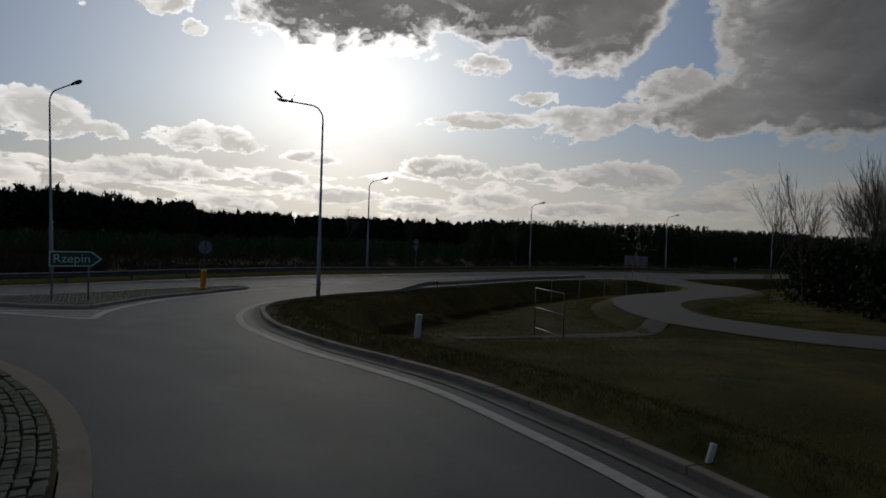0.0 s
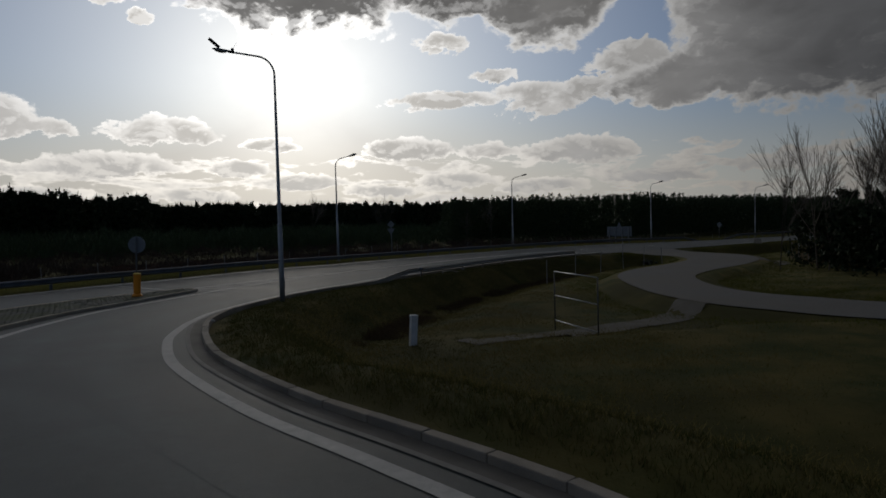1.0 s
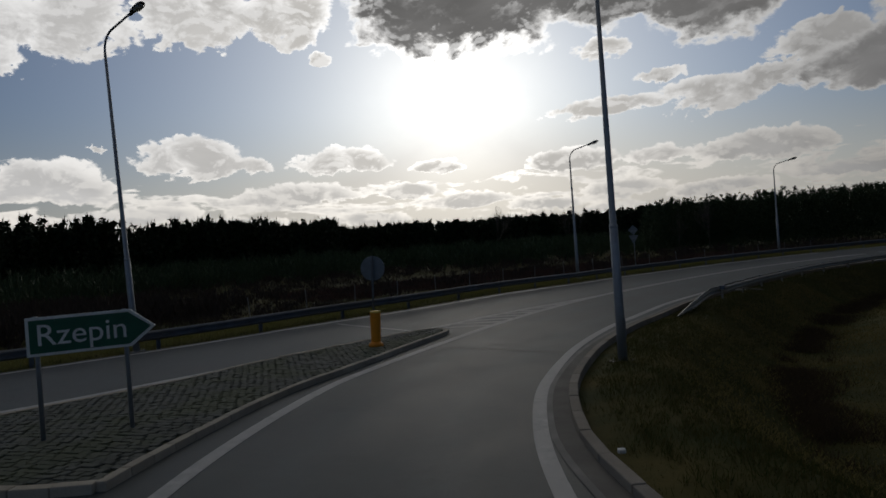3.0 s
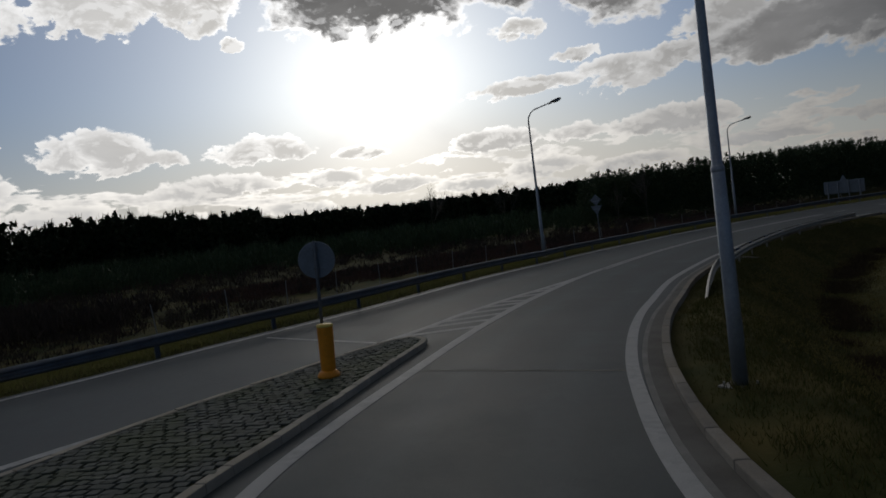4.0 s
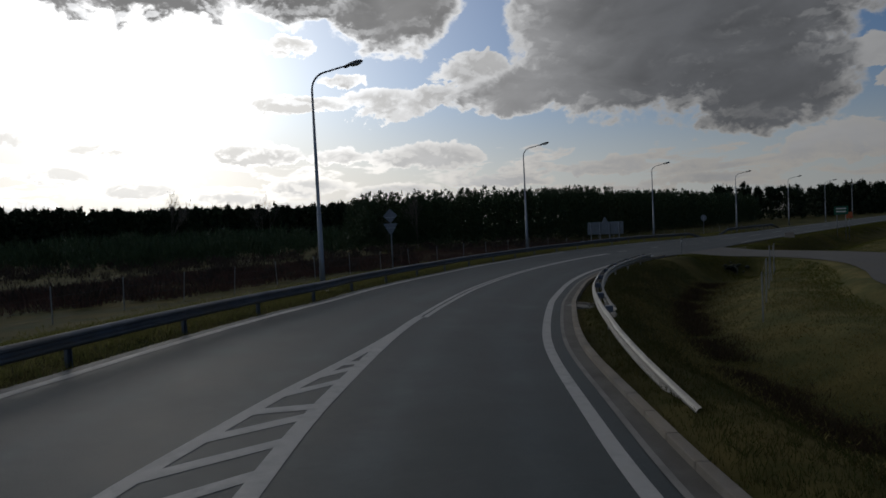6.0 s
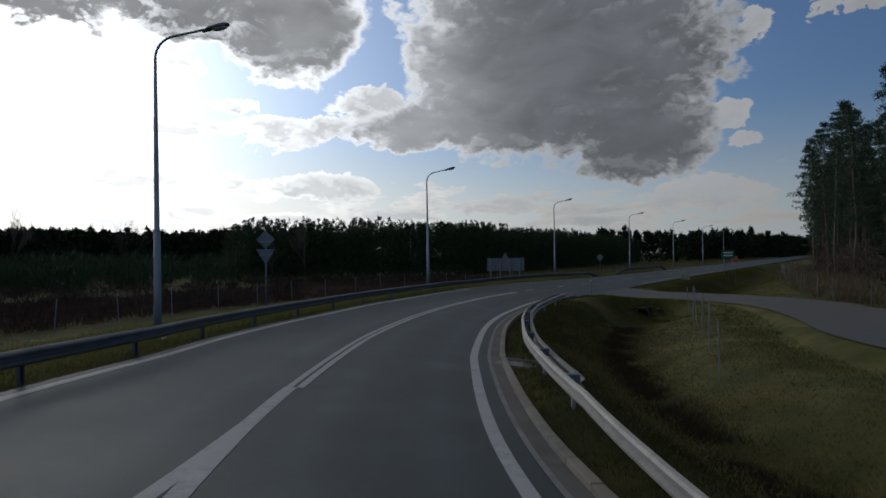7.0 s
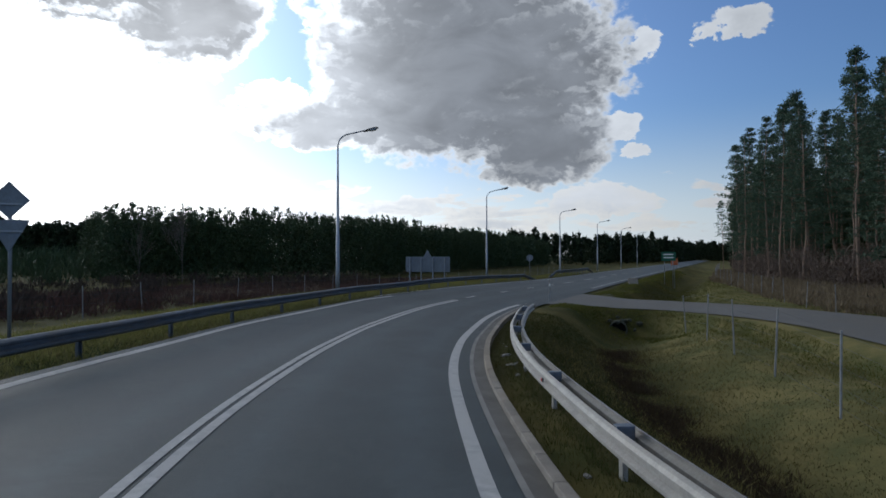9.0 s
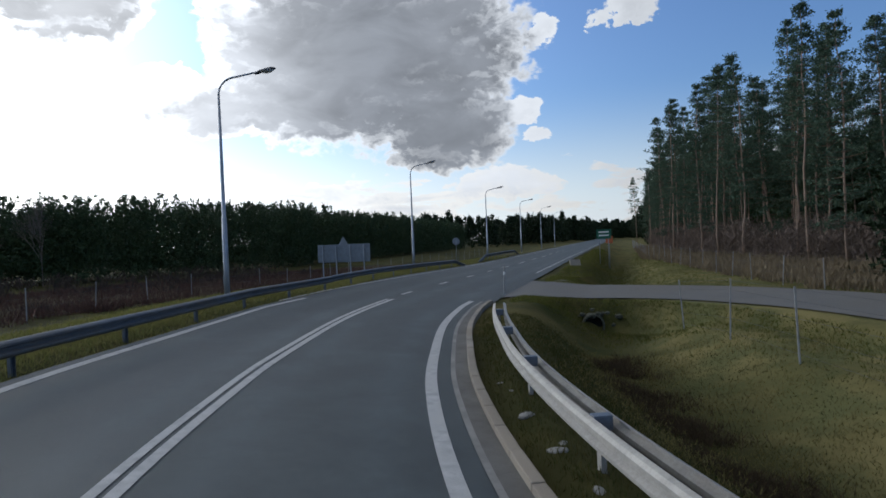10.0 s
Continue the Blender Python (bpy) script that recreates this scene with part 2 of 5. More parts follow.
def leaf_material(name, base, alt, rough=0.6, trans=0.0):
    m = bpy.data.materials.new(name)
    m.use_nodes = True
    t = m.node_tree
    Ex.tree = t
    b = t.nodes["Principled BSDF"]
    isl = t.nodes.new("ShaderNodeNewGeometry").outputs["Random Per Island"]
    col = mix_rgb(t, Ex(isl), base, alt)
    t.links.new(col, b.inputs["Base Color"])
    b.inputs["Roughness"].default_value = rough
    b.inputs["Specular IOR Level"].default_value = 0.12
    if trans:
        tl = t.nodes.new("ShaderNodeBsdfTranslucent")
        t.links.new(col, tl.inputs["Color"])
        mx = t.nodes.new("ShaderNodeMixShader")
        mx.inputs[0].default_value = trans
        t.links.new(b.outputs[0], mx.inputs[1])
        t.links.new(tl.outputs[0], mx.inputs[2])
        t.links.new(mx.outputs[0], t.nodes["Material Output"].inputs["Surface"])
    return m


M = {
    "asphalt": material("asphalt", (0.0265, 0.037, 0.043), (0.066, 0.083, 0.090), 0.55, 0.66, 0, 0.7, 55, 0.9, (0.039, 0.053, 0.060), coords="World", wear=0.30, blotch=0.5),
    "asphalt_side": material("asphalt_side", (0.095, 0.097, 0.098), (0.135, 0.132, 0.125), 0.5, 0.85, 0, 0.3, 60, 1.0, (0.115, 0.11, 0.10), coords="World"),
    "paint": material("road_paint", (0.46, 0.46, 0.455), (0.31, 0.315, 0.315), 5.0, 0.7, 0, 0.2, 70, 1.0, (0.40, 0.40, 0.395), coords="World"),
    "concrete": material("concrete", (0.27, 0.245, 0.21), (0.175, 0.16, 0.14), 1.6, 0.85, 0, 0.45, 60, 1.0, (0.23, 0.20, 0.16), 0.3, coords="World"),
    "kerb_pale": material("pale_kerb_concrete", (0.44, 0.40, 0.33), (0.30, 0.275, 0.23), 1.8, 0.85, 0, 0.4, 60, 1.0, (0.37, 0.33, 0.26), 0.25, coords="World"),
    "gutter": material("gutter_concrete", (0.135, 0.13, 0.12), (0.085, 0.08, 0.072), 1.2, 0.85, 0, 0.35, 60, 1.0, None, 0.3, coords="World"),
    "gutter_edge": material("gutter_edging", (0.25, 0.245, 0.23), (0.16, 0.158, 0.15), 1.6, 0.85, 0, 0.3, 60, 1.0, None, 0.0, coords="World"),
    "old_paint": material("worn_road_paint", (0.16, 0.165, 0.165), (0.09, 0.095, 0.098), 3.0, 0.75, 0, 0.3, 60, 1.0, coords="World"),
    "sett": material("granite_sett", (0.105, 0.112, 0.10), (0.062, 0.070, 0.055), 2.2, 0.85, 0, 0.5, 60, 1.0, (0.075, 0.088, 0.05), 0.4, coords="World"),
    "soil": material("soil_joint", (0.050, 0.056, 0.034), (0.075, 0.085, 0.042), 3.0, 0.95, 0, 0.5, 40, coords="World"),
    "steel": material("galvanised_steel", (0.40, 0.385, 0.35), (0.29, 0.28, 0.26), 3.0, 0.55, 0.3, 0.08, 25, 1.0, (0.35, 0.33, 0.30)),
    "rail_dark": material("weathered_galvanised_steel", (0.165, 0.19, 0.225), (0.11, 0.125, 0.145), 2.0, 0.55, 0.6, 0.1, 25, 1.0, (0.16, 0.16, 0.16)),
    "lamp_pole": material("galvanised_pole", (0.33, 0.36, 0.40), (0.25, 0.275, 0.31), 2.0, 0.5, 0.55, 0.05, 25, 1.0),
    "luminaire": material("luminaire_housing", (0.10, 0.10, 0.105), (0.07, 0.07, 0.075), 5.0, 0.45, 0.2, 0.05, 40),
    "lamp_glass": material("luminaire_glass", (0.5, 0.5, 0.48), (0.4, 0.4, 0.4), 5.0, 0.15, 0.0, 0.0, 40),
    "yellow": material("yellow_plastic", (0.84, 0.31, 0.010), (0.66, 0.235, 0.008), 4.0, 0.5, 0, 0.08, 30, 1.0),
    "yellow_rim": material("pale_yellow_plastic", (0.85, 0.62, 0.12), (0.75, 0.52, 0.1), 4.0, 0.5, 0, 0.05, 30),
    "sign_back": material("aluminium_sign_back", (0.19, 0.225, 0.27), (0.15, 0.175, 0.205), 2.5, 0.55, 0.35, 0.05, 25, 1.0),
    "sign_green": material("green_sign_film", (0.006, 0.105, 0.06), (0.005, 0.085, 0.05), 3.0, 0.4, 0, 0.03, 40),
    "sign_white": material("white_sign_film", (0.78, 0.80, 0.78), (0.68, 0.70, 0.68), 3.0, 0.4, 0, 0.03, 40),
    "orange": material("orange_board", (0.5, 0.14, 0.05), (0.38, 0.1, 0.04), 3.0, 0.6, 0, 0.05, 40),
    "white_post": material("white_painted_concrete", (0.75, 0.76, 0.76), (0.55, 0.56, 0.55), 4.0, 0.6, 0, 0.15, 40, 1.0),
    "grass": material("winter_grass", (0.032, 0.044, 0.012), (0.115, 0.096, 0.034), 0.42, 0.95, 0, 1.0, 22, 0.8, (0.045, 0.044, 0.015), coords="World", dry=((0.18, 0.155, 0.064), (0.105, 0.108, 0.044))),
    "field": material("forest_floor", (0.05, 0.04, 0.02), (0.09, 0.068, 0.035), 0.3, 0.95, 0, 0.8, 15, 1.0, (0.06, 0.06, 0.022), coords="World"),
    "gravel": material("gravel", (0.16, 0.155, 0.14), (0.11, 0.105, 0.09), 1.2, 0.95, 0, 0.8, 40, 1.0, coords="World"),
    "bark": material("pine_bark", (0.16, 0.095, 0.055), (0.09, 0.07, 0.05), 3.0, 0.9, 0, 0.6, 18, 1.0, None, 0.4),
    "bark_orange": material("orange_pine_bark", (0.29, 0.195, 0.135), (0.16, 0.125, 0.10), 1.2, 0.9, 0, 0.5, 18, 1.0, None, 0.4),
    "birch": material("pale_bark", (0.15, 0.125, 0.10), (0.07, 0.06, 0.05), 4.0, 0.85, 0, 0.4, 18, 1.0, None, 0.4),
    # near-black stand-in for shade inside openings
    "dark": material("painted_shade", (0.012, 0.012, 0.012), (0.02, 0.02, 0.018), 3.0, 0.95, 0, 0.1, 30),
    "stone": material("mossy_field_stone", (0.075, 0.078, 0.055), (0.045, 0.048, 0.035), 4.0, 0.9, 0, 0.5, 30, 1.0, None, 0.4),
    # lighter and bluer than bare needles: windscreen haze is mixed into the colour
    "needles": leaf_material("hazy_pine_needles", (0.046, 0.080, 0.056), (0.092, 0.135, 0.086), 0.6, 0.2),
    # near-black copy of the needles: the woods' backlit shade is in the colour
    "needles_shaded": leaf_material("shaded_conifers", (0.010, 0.020, 0.009), (0.030, 0.046, 0.020)),
    "thicket": leaf_material("young_pines", (0.036, 0.060, 0.028), (0.058, 0.088, 0.040)),
    "twig": leaf_material("bare_twigs", (0.080, 0.060, 0.047), (0.045, 0.036, 0.029), 0.9),
    "blade": leaf_material("grass_blades", (0.032, 0.050, 0.012), (0.090, 0.076, 0.028), 0.8, 0.45),
    "verge": leaf_material("verge_grass", (0.13, 0.145, 0.042), (0.24, 0.215, 0.085), 0.8, 0.45),
    "drygrass": leaf_material("dry_grass", (0.25, 0.20, 0.125), (0.14, 0.11, 0.075), 0.9, 0.15),
    "red_lens": material("red_reflector", (0.5, 0.03, 0.02), (0.4, 0.02, 0.02), 4, 0.3, 0, 0, 40),
    "wire": material("fence_wire", (0.10, 0.105, 0.11), (0.08, 0.08, 0.085), 4, 0.5, 0.6, 0, 40),
}


# ---- plan ----
def curve_through(ctrl, n=14):
    """Catmull-Rom curve through control points of the plan."""
    p = [np.array(c, float) for c in ctrl]
    p = [2 * p[0] - p[1]] + p + [2 * p[-1] - p[-2]]
    out = []
    for i in range(1, len(p) - 2):
        a, b, c, d = p[i - 1:i + 3]
        for k in range(n):
            t = k / n
            out.append(0.5 * (2 * b + (c - a) * t + (2 * a - 5 * b + 4 * c - d) * t * t + (3 * b - a - 3 * c + d) * t ** 3))
    return np.array(out + [p[-2]])


def resample(pts, step):
    d = np.r_[0, np.cumsum(np.hypot(*np.diff(pts, axis=0).T))]
    s = np.arange(0, d[-1], step)
    return np.c_[np.interp(s, d, pts[:, 0]), np.interp(s, d, pts[:, 1])]


def tangents(pts):
    t = np.gradient(pts, axis=0)
    return t / np.linalg.norm(t, axis=1)[:, None]


def offset(pts, right):
    t = tangents(pts)
    return pts + np.c_[t[:, 1], -t[:, 0]] * (np.asarray(right)[:, None] if np.ndim(right) else right)


CENTRE = resample(curve_through([(-8.4, 9.8), (-9.0, 11.6), (-9.9, 13.9), (-10.5, 16.8), (-10.75, 20.2), (-10.5, 22.6), (-10.0, 25.4), (-9.4, 28.5), (-8.75, 31.2), (-7.65, 35.0),
                                 (-5.12, 41.85), (-1.42, 49.35), (1.95, 54.6), (4.9, 58.4), (7.4, 61.2), (11.9, 65.6), (17.2, 69.7), (24, 74.0), (38.4, 82.9), (91, 115.9), (180, 171.5), (400, 309)]), 0.5)
R_FLARE = [(6.4, -6.5), (5.6, -3.0), (4.5, -0.3), (3.2, 2.0), (2.0, 3.85), (0.6, 5.4), (-1.4, 7.5), (-3.7, 10.6), (-5.0, 13.2), (-5.55, 14.9), (-6.05, 17.2), (-6.33, 20.2), (-6.18, 23.5), (-5.82, 26.4), (-5.17, 29.7), (-4.28, 32.9), (-2.38, 38.75)]
R_MAIN = [(0.44, 44.97), (2.26, 48.35), (5.05, 52.9), (7.84, 56.62), (10.42, 59.48), (13.4, 62.5), (16.7, 65.3), (18.8, 66.8)]
EDGE_R = resample(curve_through(R_FLARE + R_MAIN), 0.5)
EDGE_L = resample(curve_through([(-36, 2), (-30.5, 9.5), (-26, 15.8), (-22.3, 21.4), (-19.4, 25.1), (-17.2, 28), (-13.95, 32.93), (-12.31, 36.02), (-10.63, 39.65), (-8.68, 43.7), (-6.72, 47.2), (-5.09, 50.29), (-2.68, 53.99), (0.04, 57.54), (2.88, 61.01), (6.38, 64.57), (9.95, 68.06),
                                 (11.3, 69.2), (16.6, 73.0), (22.2, 77.1), (36.4, 86.2), (89, 119.1), (178, 174.8), (398, 312)]), 0.5)
RB, RB_IN, RB_OUT = np.array((-16.0, -10.0)), 17.62, 23.6
SIDE_N = curve_through([(17.3, 65.9), (21, 67.2), (23.6, 66.1), (25.3, 63.4), (25.7, 60.2), (24.4, 55.6), (20.8, 50.8), (16.6, 46.4), (13.8, 41.5), (12.6, 35), (12.6, 29), (14.5, 24), (20, 19.2), (40, 11.5), (70, 1.5)])
SIDE_F = curve_through([(34, 79.3), (30.2, 75.0), (29.6, 70.8), (31.4, 66.9), (32.4, 62.5), (31.0, 55.4), (26.8, 49.2), (21.6, 43.9), (18.4, 39.5), (17, 34.5), (17, 30.5), (18.5, 27.5), (23, 23.5), (42, 16.5), (72, 7)])
SIDE_C = (SIDE_N + SIDE_F) / 2
SIDE_HALF = np.hypot(*(SIDE_F - SIDE_N).T) / 2
C_TAN = tangents(CENTRE)


def sstep(a, b, v):
    t = np.clip((np.asarray(v, float) - a) / (b - a), 0, 1)
    return t * t * (3 - 2 * t)


def nearest(pts, x, y):
    out_i, out_d = np.empty(len(x), int), np.empty(len(x))
    for k in range(0, len(x), 4000):
        d = (x[k:k + 4000, None] - pts[None, :, 0]) ** 2 + (y[k:k + 4000, None] - pts[None, :, 1]) ** 2
        i = d.argmin(1)
        out_i[k:k + 4000], out_d[k:k + 4000] = i, np.sqrt(d[np.arange(len(i)), i])
    return out_i, out_d


def along(x, y):
    """Station (the centre line's y) and distance to the left of the centre line."""
    i, _ = nearest(CENTRE, x, y)
    dx, dy = x - CENTRE[i, 0], y - CENTRE[i, 1]
    return CENTRE[i, 1] + dx * C_TAN[i, 0] + dy * C_TAN[i, 1], dy * C_TAN[i, 0] - dx * C_TAN[i, 1], i


def road_z(x, y):
    """The road's surface: a gentle fall, banked to the inside of the bend."""
    x, y = np.atleast_1d(np.asarray(x, float)), np.atleast_1d(np.asarray(y, float))
    st, u, _ = along(x, y)
    bank = 0.075 * sstep(17, 41, st) - 0.055 * sstep(69, 90, st)
    return 0.2 - 0.88 * sstep(-2, 56, st) + bank * np.clip(u + 1.95, -6, 9)


def match_offsets(edge):
    """Distance from each point of the centre line, along its normal, to an edge."""
    i, d = nearest(edge, CENTRE[:, 0], CENTRE[:, 1])
    return d


OFF_R = np.where(np.arange(len(CENTRE)) < 140, match_offsets(EDGE_R), 3.65)
OFF_R[:] = np.where(CENTRE[:, 0] > 14, 3.65, OFF_R)
OFF_L = match_offsets(EDGE_L)
R_TAN = tangents(EDGE_R)
L_TAN = tangents(EDGE_L)


def kerb_offset(y):
    """The kerb's distance from the edge line, nearer at the exit of the ring."""
    return 0.90 - 0.29 * sstep(13, 17.5, y) + 0.27 * sstep(20, 36, y)


def ground_z(x, y):
    """The terrain: level under the roads, a ditch by the inner verge, lower land all round."""
    x, y = np.atleast_1d(np.asarray(x, float)), np.atleast_1d(np.asarray(y, float))
    st, u, i = along(x, y)
    s = road_z(x, y)
    ke, dedge = nearest(EDGE_R, x, y)
    te = R_TAN[ke]
    side = (x - EDGE_R[ke, 0]) * te[:, 1] - (y - EDGE_R[ke, 1]) * te[:, 0]
    dr = np.where(ke < len(EDGE_R) - 1, np.sign(side) * dedge, -u - OFF_R[i]) - kerb_offset(st) - 0.07
    dl = u - OFF_L[i] - 0.35
    dm = np.where(u < 0, dr, dl)
    dm = np.where((i == 0) & (u > 0) & (np.hypot(x - CENTRE[0, 0], y - CENTRE[0, 1]) > 8), 60, dm)
    rr = np.hypot(x - RB[0], y - RB[1])
    d = np.minimum(dm, rr - RB_OUT - 0.45)
    kl, dle = nearest(EDGE_L, x, y)
    tl = L_TAN[kl]
    left_of = (y - EDGE_L[kl, 1]) * tl[:, 0] - (x - EDGE_L[kl, 0]) * tl[:, 1]
    entry = np.where((y < 46) & (kl > 2) & (kl < len(EDGE_L) - 3), np.where(left_of > 0, dle - 0.36, np.where(dle < 4.5, -0.1, 60)), 60)
    d = np.minimum(d, entry)
    left = (u > 0) & (x < 200)
    wob = np.array([noise.noise(Vector((a * 0.11, b * 0.11, 0.0))) + 0.4 * noise.noise(Vector((a * 0.5, b * 0.5, 3.0))) for a, b in zip(x, y)])
    zr = s + 0.05 - 1.4 * sstep(1.3, 4.3, d) + (0.22 + 0.63 * sstep(24, 46, st)) * sstep(5.0, 9.0, d) + wob * 0.12 * sstep(1.2, 4, d)
    zl = s + 0.03 - 1.2 * sstep(2.4, 7, d) + wob * 0.15 * sstep(2.5, 6, d)
    z = np.where(left, zl, zr)
    z = z + (-1.3 - z) * sstep(14, 40, d)
    z = np.where(d < 0.16, s - 0.07, s - 0.07 + (z - s + 0.07) * sstep(0.16, 0.62, d))
    # service road on the low side
    k, ds = nearest(SIDE_C, x, y)
    flat = np.where(d < 9, s + (-1.12 - s) * sstep(0.5, 9, d), -1.12) - 0.03
    half = SIDE_HALF[k]
    w = 1 - sstep(0.2, 1.5, ds - half)
    w = np.where(d < 0.0, 0, w)
    z = z + (flat - z) * w
    return z, d, u


# ---- mesh helpers ----
def mesh_object(name, verts, faces, mat, parent=None, label="", smooth=False):
    me = bpy.data.meshes.new(name)
    me.from_pydata([tuple(v) for v in verts], [], [tuple(f) for f in faces])
    me.materials.append(mat)
    if smooth:
        for p in me.polygons:
            p.use_smooth = True
    me.update()
    ob = new(name, me)
    if parent:
        ob.parent = parent
    if label:
        ob["label"] = label
    return ob


def part(name, bm, mat, parent=None, label="", smooth=False):
    me = bpy.data.meshes.new(name)
    bm.to_mesh(me)
    bm.free()
    me.materials.append(mat)
    if smooth:
        for p in me.polygons:
            p.use_smooth = True
    ob = new(name, me)
    if parent:
        ob.parent = parent
    if label:
        ob["label"] = label
    return ob


def share(name, src, parent, m):
    ob = new(name, src.data)
    ob.parent = parent
    ob.matrix_basis = m
    return ob


def ribbon(name, left, right, mat, lift, n=8, parent=None, label="", z_of=None):
    """A strip between two matched plan curves, laid on the surface."""
    k = len(left)
    w = np.linspace(0, 1, n + 1)
    g = left[:, None, :] * (1 - w)[None, :, None] + right[:, None, :] * w[None, :, None]
    flat = g.reshape(-1, 2)
    z = (z_of or road_z)(flat[:, 0], flat[:, 1]) + lift
    verts = np.c_[flat, z]
    faces = [(a * (n + 1) + b, a * (n + 1) + b + 1, (a + 1) * (n + 1) + b + 1, (a + 1) * (n + 1) + b) for a in range(k - 1) for b in range(n)]
    me_faces = [f[::-1] for f in faces] if (left[1] - left[0]) @ np.array((-(right[0] - left[0])[1], (right[0] - left[0])[0])) > 0 else faces
    return mesh_object(name, verts, me_faces, mat, parent, label, True)


def stripe(name, line, a, b, lift, parent=None, step=None):
    """A painted line from offset a to b right of a plan curve."""
    return ribbon(name, offset(line, a), offset(line, b), M["paint"], lift, 1, parent)


def cut(pts, lo, hi, axis=1):
    m = (pts[:, axis] >= lo) & (pts[:, axis] <= hi)
    return pts[m]


def box_bm(sx, sy, sz, z0=0.0, bevel=0.0, bm=None, at=(0, 0)):
    own = bmesh.new()
    bmesh.ops.create_cube(own, size=1.0, matrix=Matrix.Translation((at[0], at[1], z0 + sz / 2)) @ Matrix.Diagonal((sx, sy, sz, 1)))
    if bevel:
        bmesh.ops.bevel(own, geom=own.edges[:], offset=bevel, segments=2, affect="EDGES", profile=0.6)
    return own


def lathe_bm(profile, seg=16, m=None):
    """A turned form from (radius, height) pairs."""
    bm = bmesh.new()
    rings = [[bm.verts.new((r * math.cos(2 * math.pi * k / seg), r * math.sin(2 * math.pi * k / seg), z)) for k in range(seg)] for r, z in profile]
    for a, b in zip(rings, rings[1:]):
        for k in range(seg):
            bm.faces.new((a[k], a[(k + 1) % seg], b[(k + 1) % seg], b[k]))
    bm.faces.new(rings[0][::-1])
    bm.faces.new(rings[-1])
    if m:
        bm.transform(m)
    return bm


def tube_bm(path, radii, seg=10):
    """A round tube along a path of points."""
    bm = bmesh.new()
    path = [Vector(p) for p in path]
    rings = []
    for i, p in enumerate(path):
        d = (path[min(i + 1, len(path) - 1)] - path[max(i - 1, 0)]).normalized()
        side = d.cross(Vector((0, 0, 1)))
        side = side.normalized() if side.length > 1e-4 else Vector((1, 0, 0))
        if abs(d.z) > 0.9:
            side = Vector((1, 0, 0))
            side = (side - d * side.dot(d)).normalized()
        up = side.cross(d)
        r = radii[i] if isinstance(radii, (list, tuple)) else radii
        rings.append([bm.verts.new(p + (side * math.cos(2 * math.pi * k / seg) + up * math.sin(2 * math.pi * k / seg)) * r) for k in range(seg)])
    for a, b in zip(rings, rings[1:]):
        for k in range(seg):
            bm.faces.new((a[k], a[(k + 1) % seg], b[(k + 1) % seg], b[k]))
    bm.faces.new(rings[0][::-1])
    bm.faces.new(rings[-1])
    bmesh.ops.recalc_face_normals(bm, faces=bm.faces)
    return bm


def prism_bm(outline, depth):
    """A flat plate: outline in x, z; thickness along y."""
    bm = bmesh.new()
    f = [bm.verts.new((x, -depth / 2, z)) for x, z in outline]
    b = [bm.verts.new((x, depth / 2, z)) for x, z in outline]
    bm.faces.new(f)
    bm.faces.new(b[::-1])
    for i in range(len(f)):
        j = (i + 1) % len(f)
        bm.faces.new((f[i], b[i], b[j], f[j]))
    bmesh.ops.recalc_face_normals(bm, faces=bm.faces)
    return bm


def gz(x, y):
    return float(ground_z(x, y)[0][0])


def rz(x, y):
    return float(road_z(x, y)[0])


# ---- ground ----
def build_ground():
    def axis(lo, hi, step, end, grow=1.16):
        a = list(np.arange(lo, hi + step, step))
        d = step
        while a[-1] < end:
            d *= grow
            a.append(a[-1] + d)
        d = step
        while a[0] > -end:
            d *= grow
            a.insert(0, a[0] - d)
        return np.array(a)

    xs, ys = axis(-34, 46, 0.55, 2600), axis(-12, 100, 0.55, 2600)
    gx, gy = np.meshgrid(xs, ys)
    z, d, u = ground_z(gx.ravel(), gy.ravel())
    dry = np.where(u < 0, sstep(33, 46, gy.ravel()) * sstep(4.4, 6.6, d) * (1 - sstep(40, 60, d)), sstep(1.2, 3.0, d) * 0.7 * (1 - sstep(8, 13, d)))
    nx = len(xs)
    faces = [(r * nx + c, r * nx + c + 1, (r + 1) * nx + c + 1, (r + 1) * nx + c) for r in range(len(ys) - 1) for c in range(nx - 1)]
    ob = mesh_object("ground", np.c_[gx.ravel(), gy.ravel(), z], faces, M["grass"], smooth=True)
    layer = ob.data.attributes.new("dry", "FLOAT", "POINT")
    layer.data.foreach_set("value", dry.astype(np.float32))
    return tagged(ob, "short winter grass, green and straw-coloured, with ditches", "grass", kind="structure")


ground = build_ground()

# roads
left_edge = CENTRE + np.c_[-C_TAN[:, 1], C_TAN[:, 0]] * (OFF_L + 0.35)[:, None]
right_edge = CENTRE + np.c_[C_TAN[:, 1], -C_TAN[:, 0]] * (OFF_R + 0.63)[:, None]
road = tagged(ribbon("road", left_edge, right_edge, M["asphalt"], 0.0, 44), "dark grey asphalt road bending to the inside", "road", kind="structure")
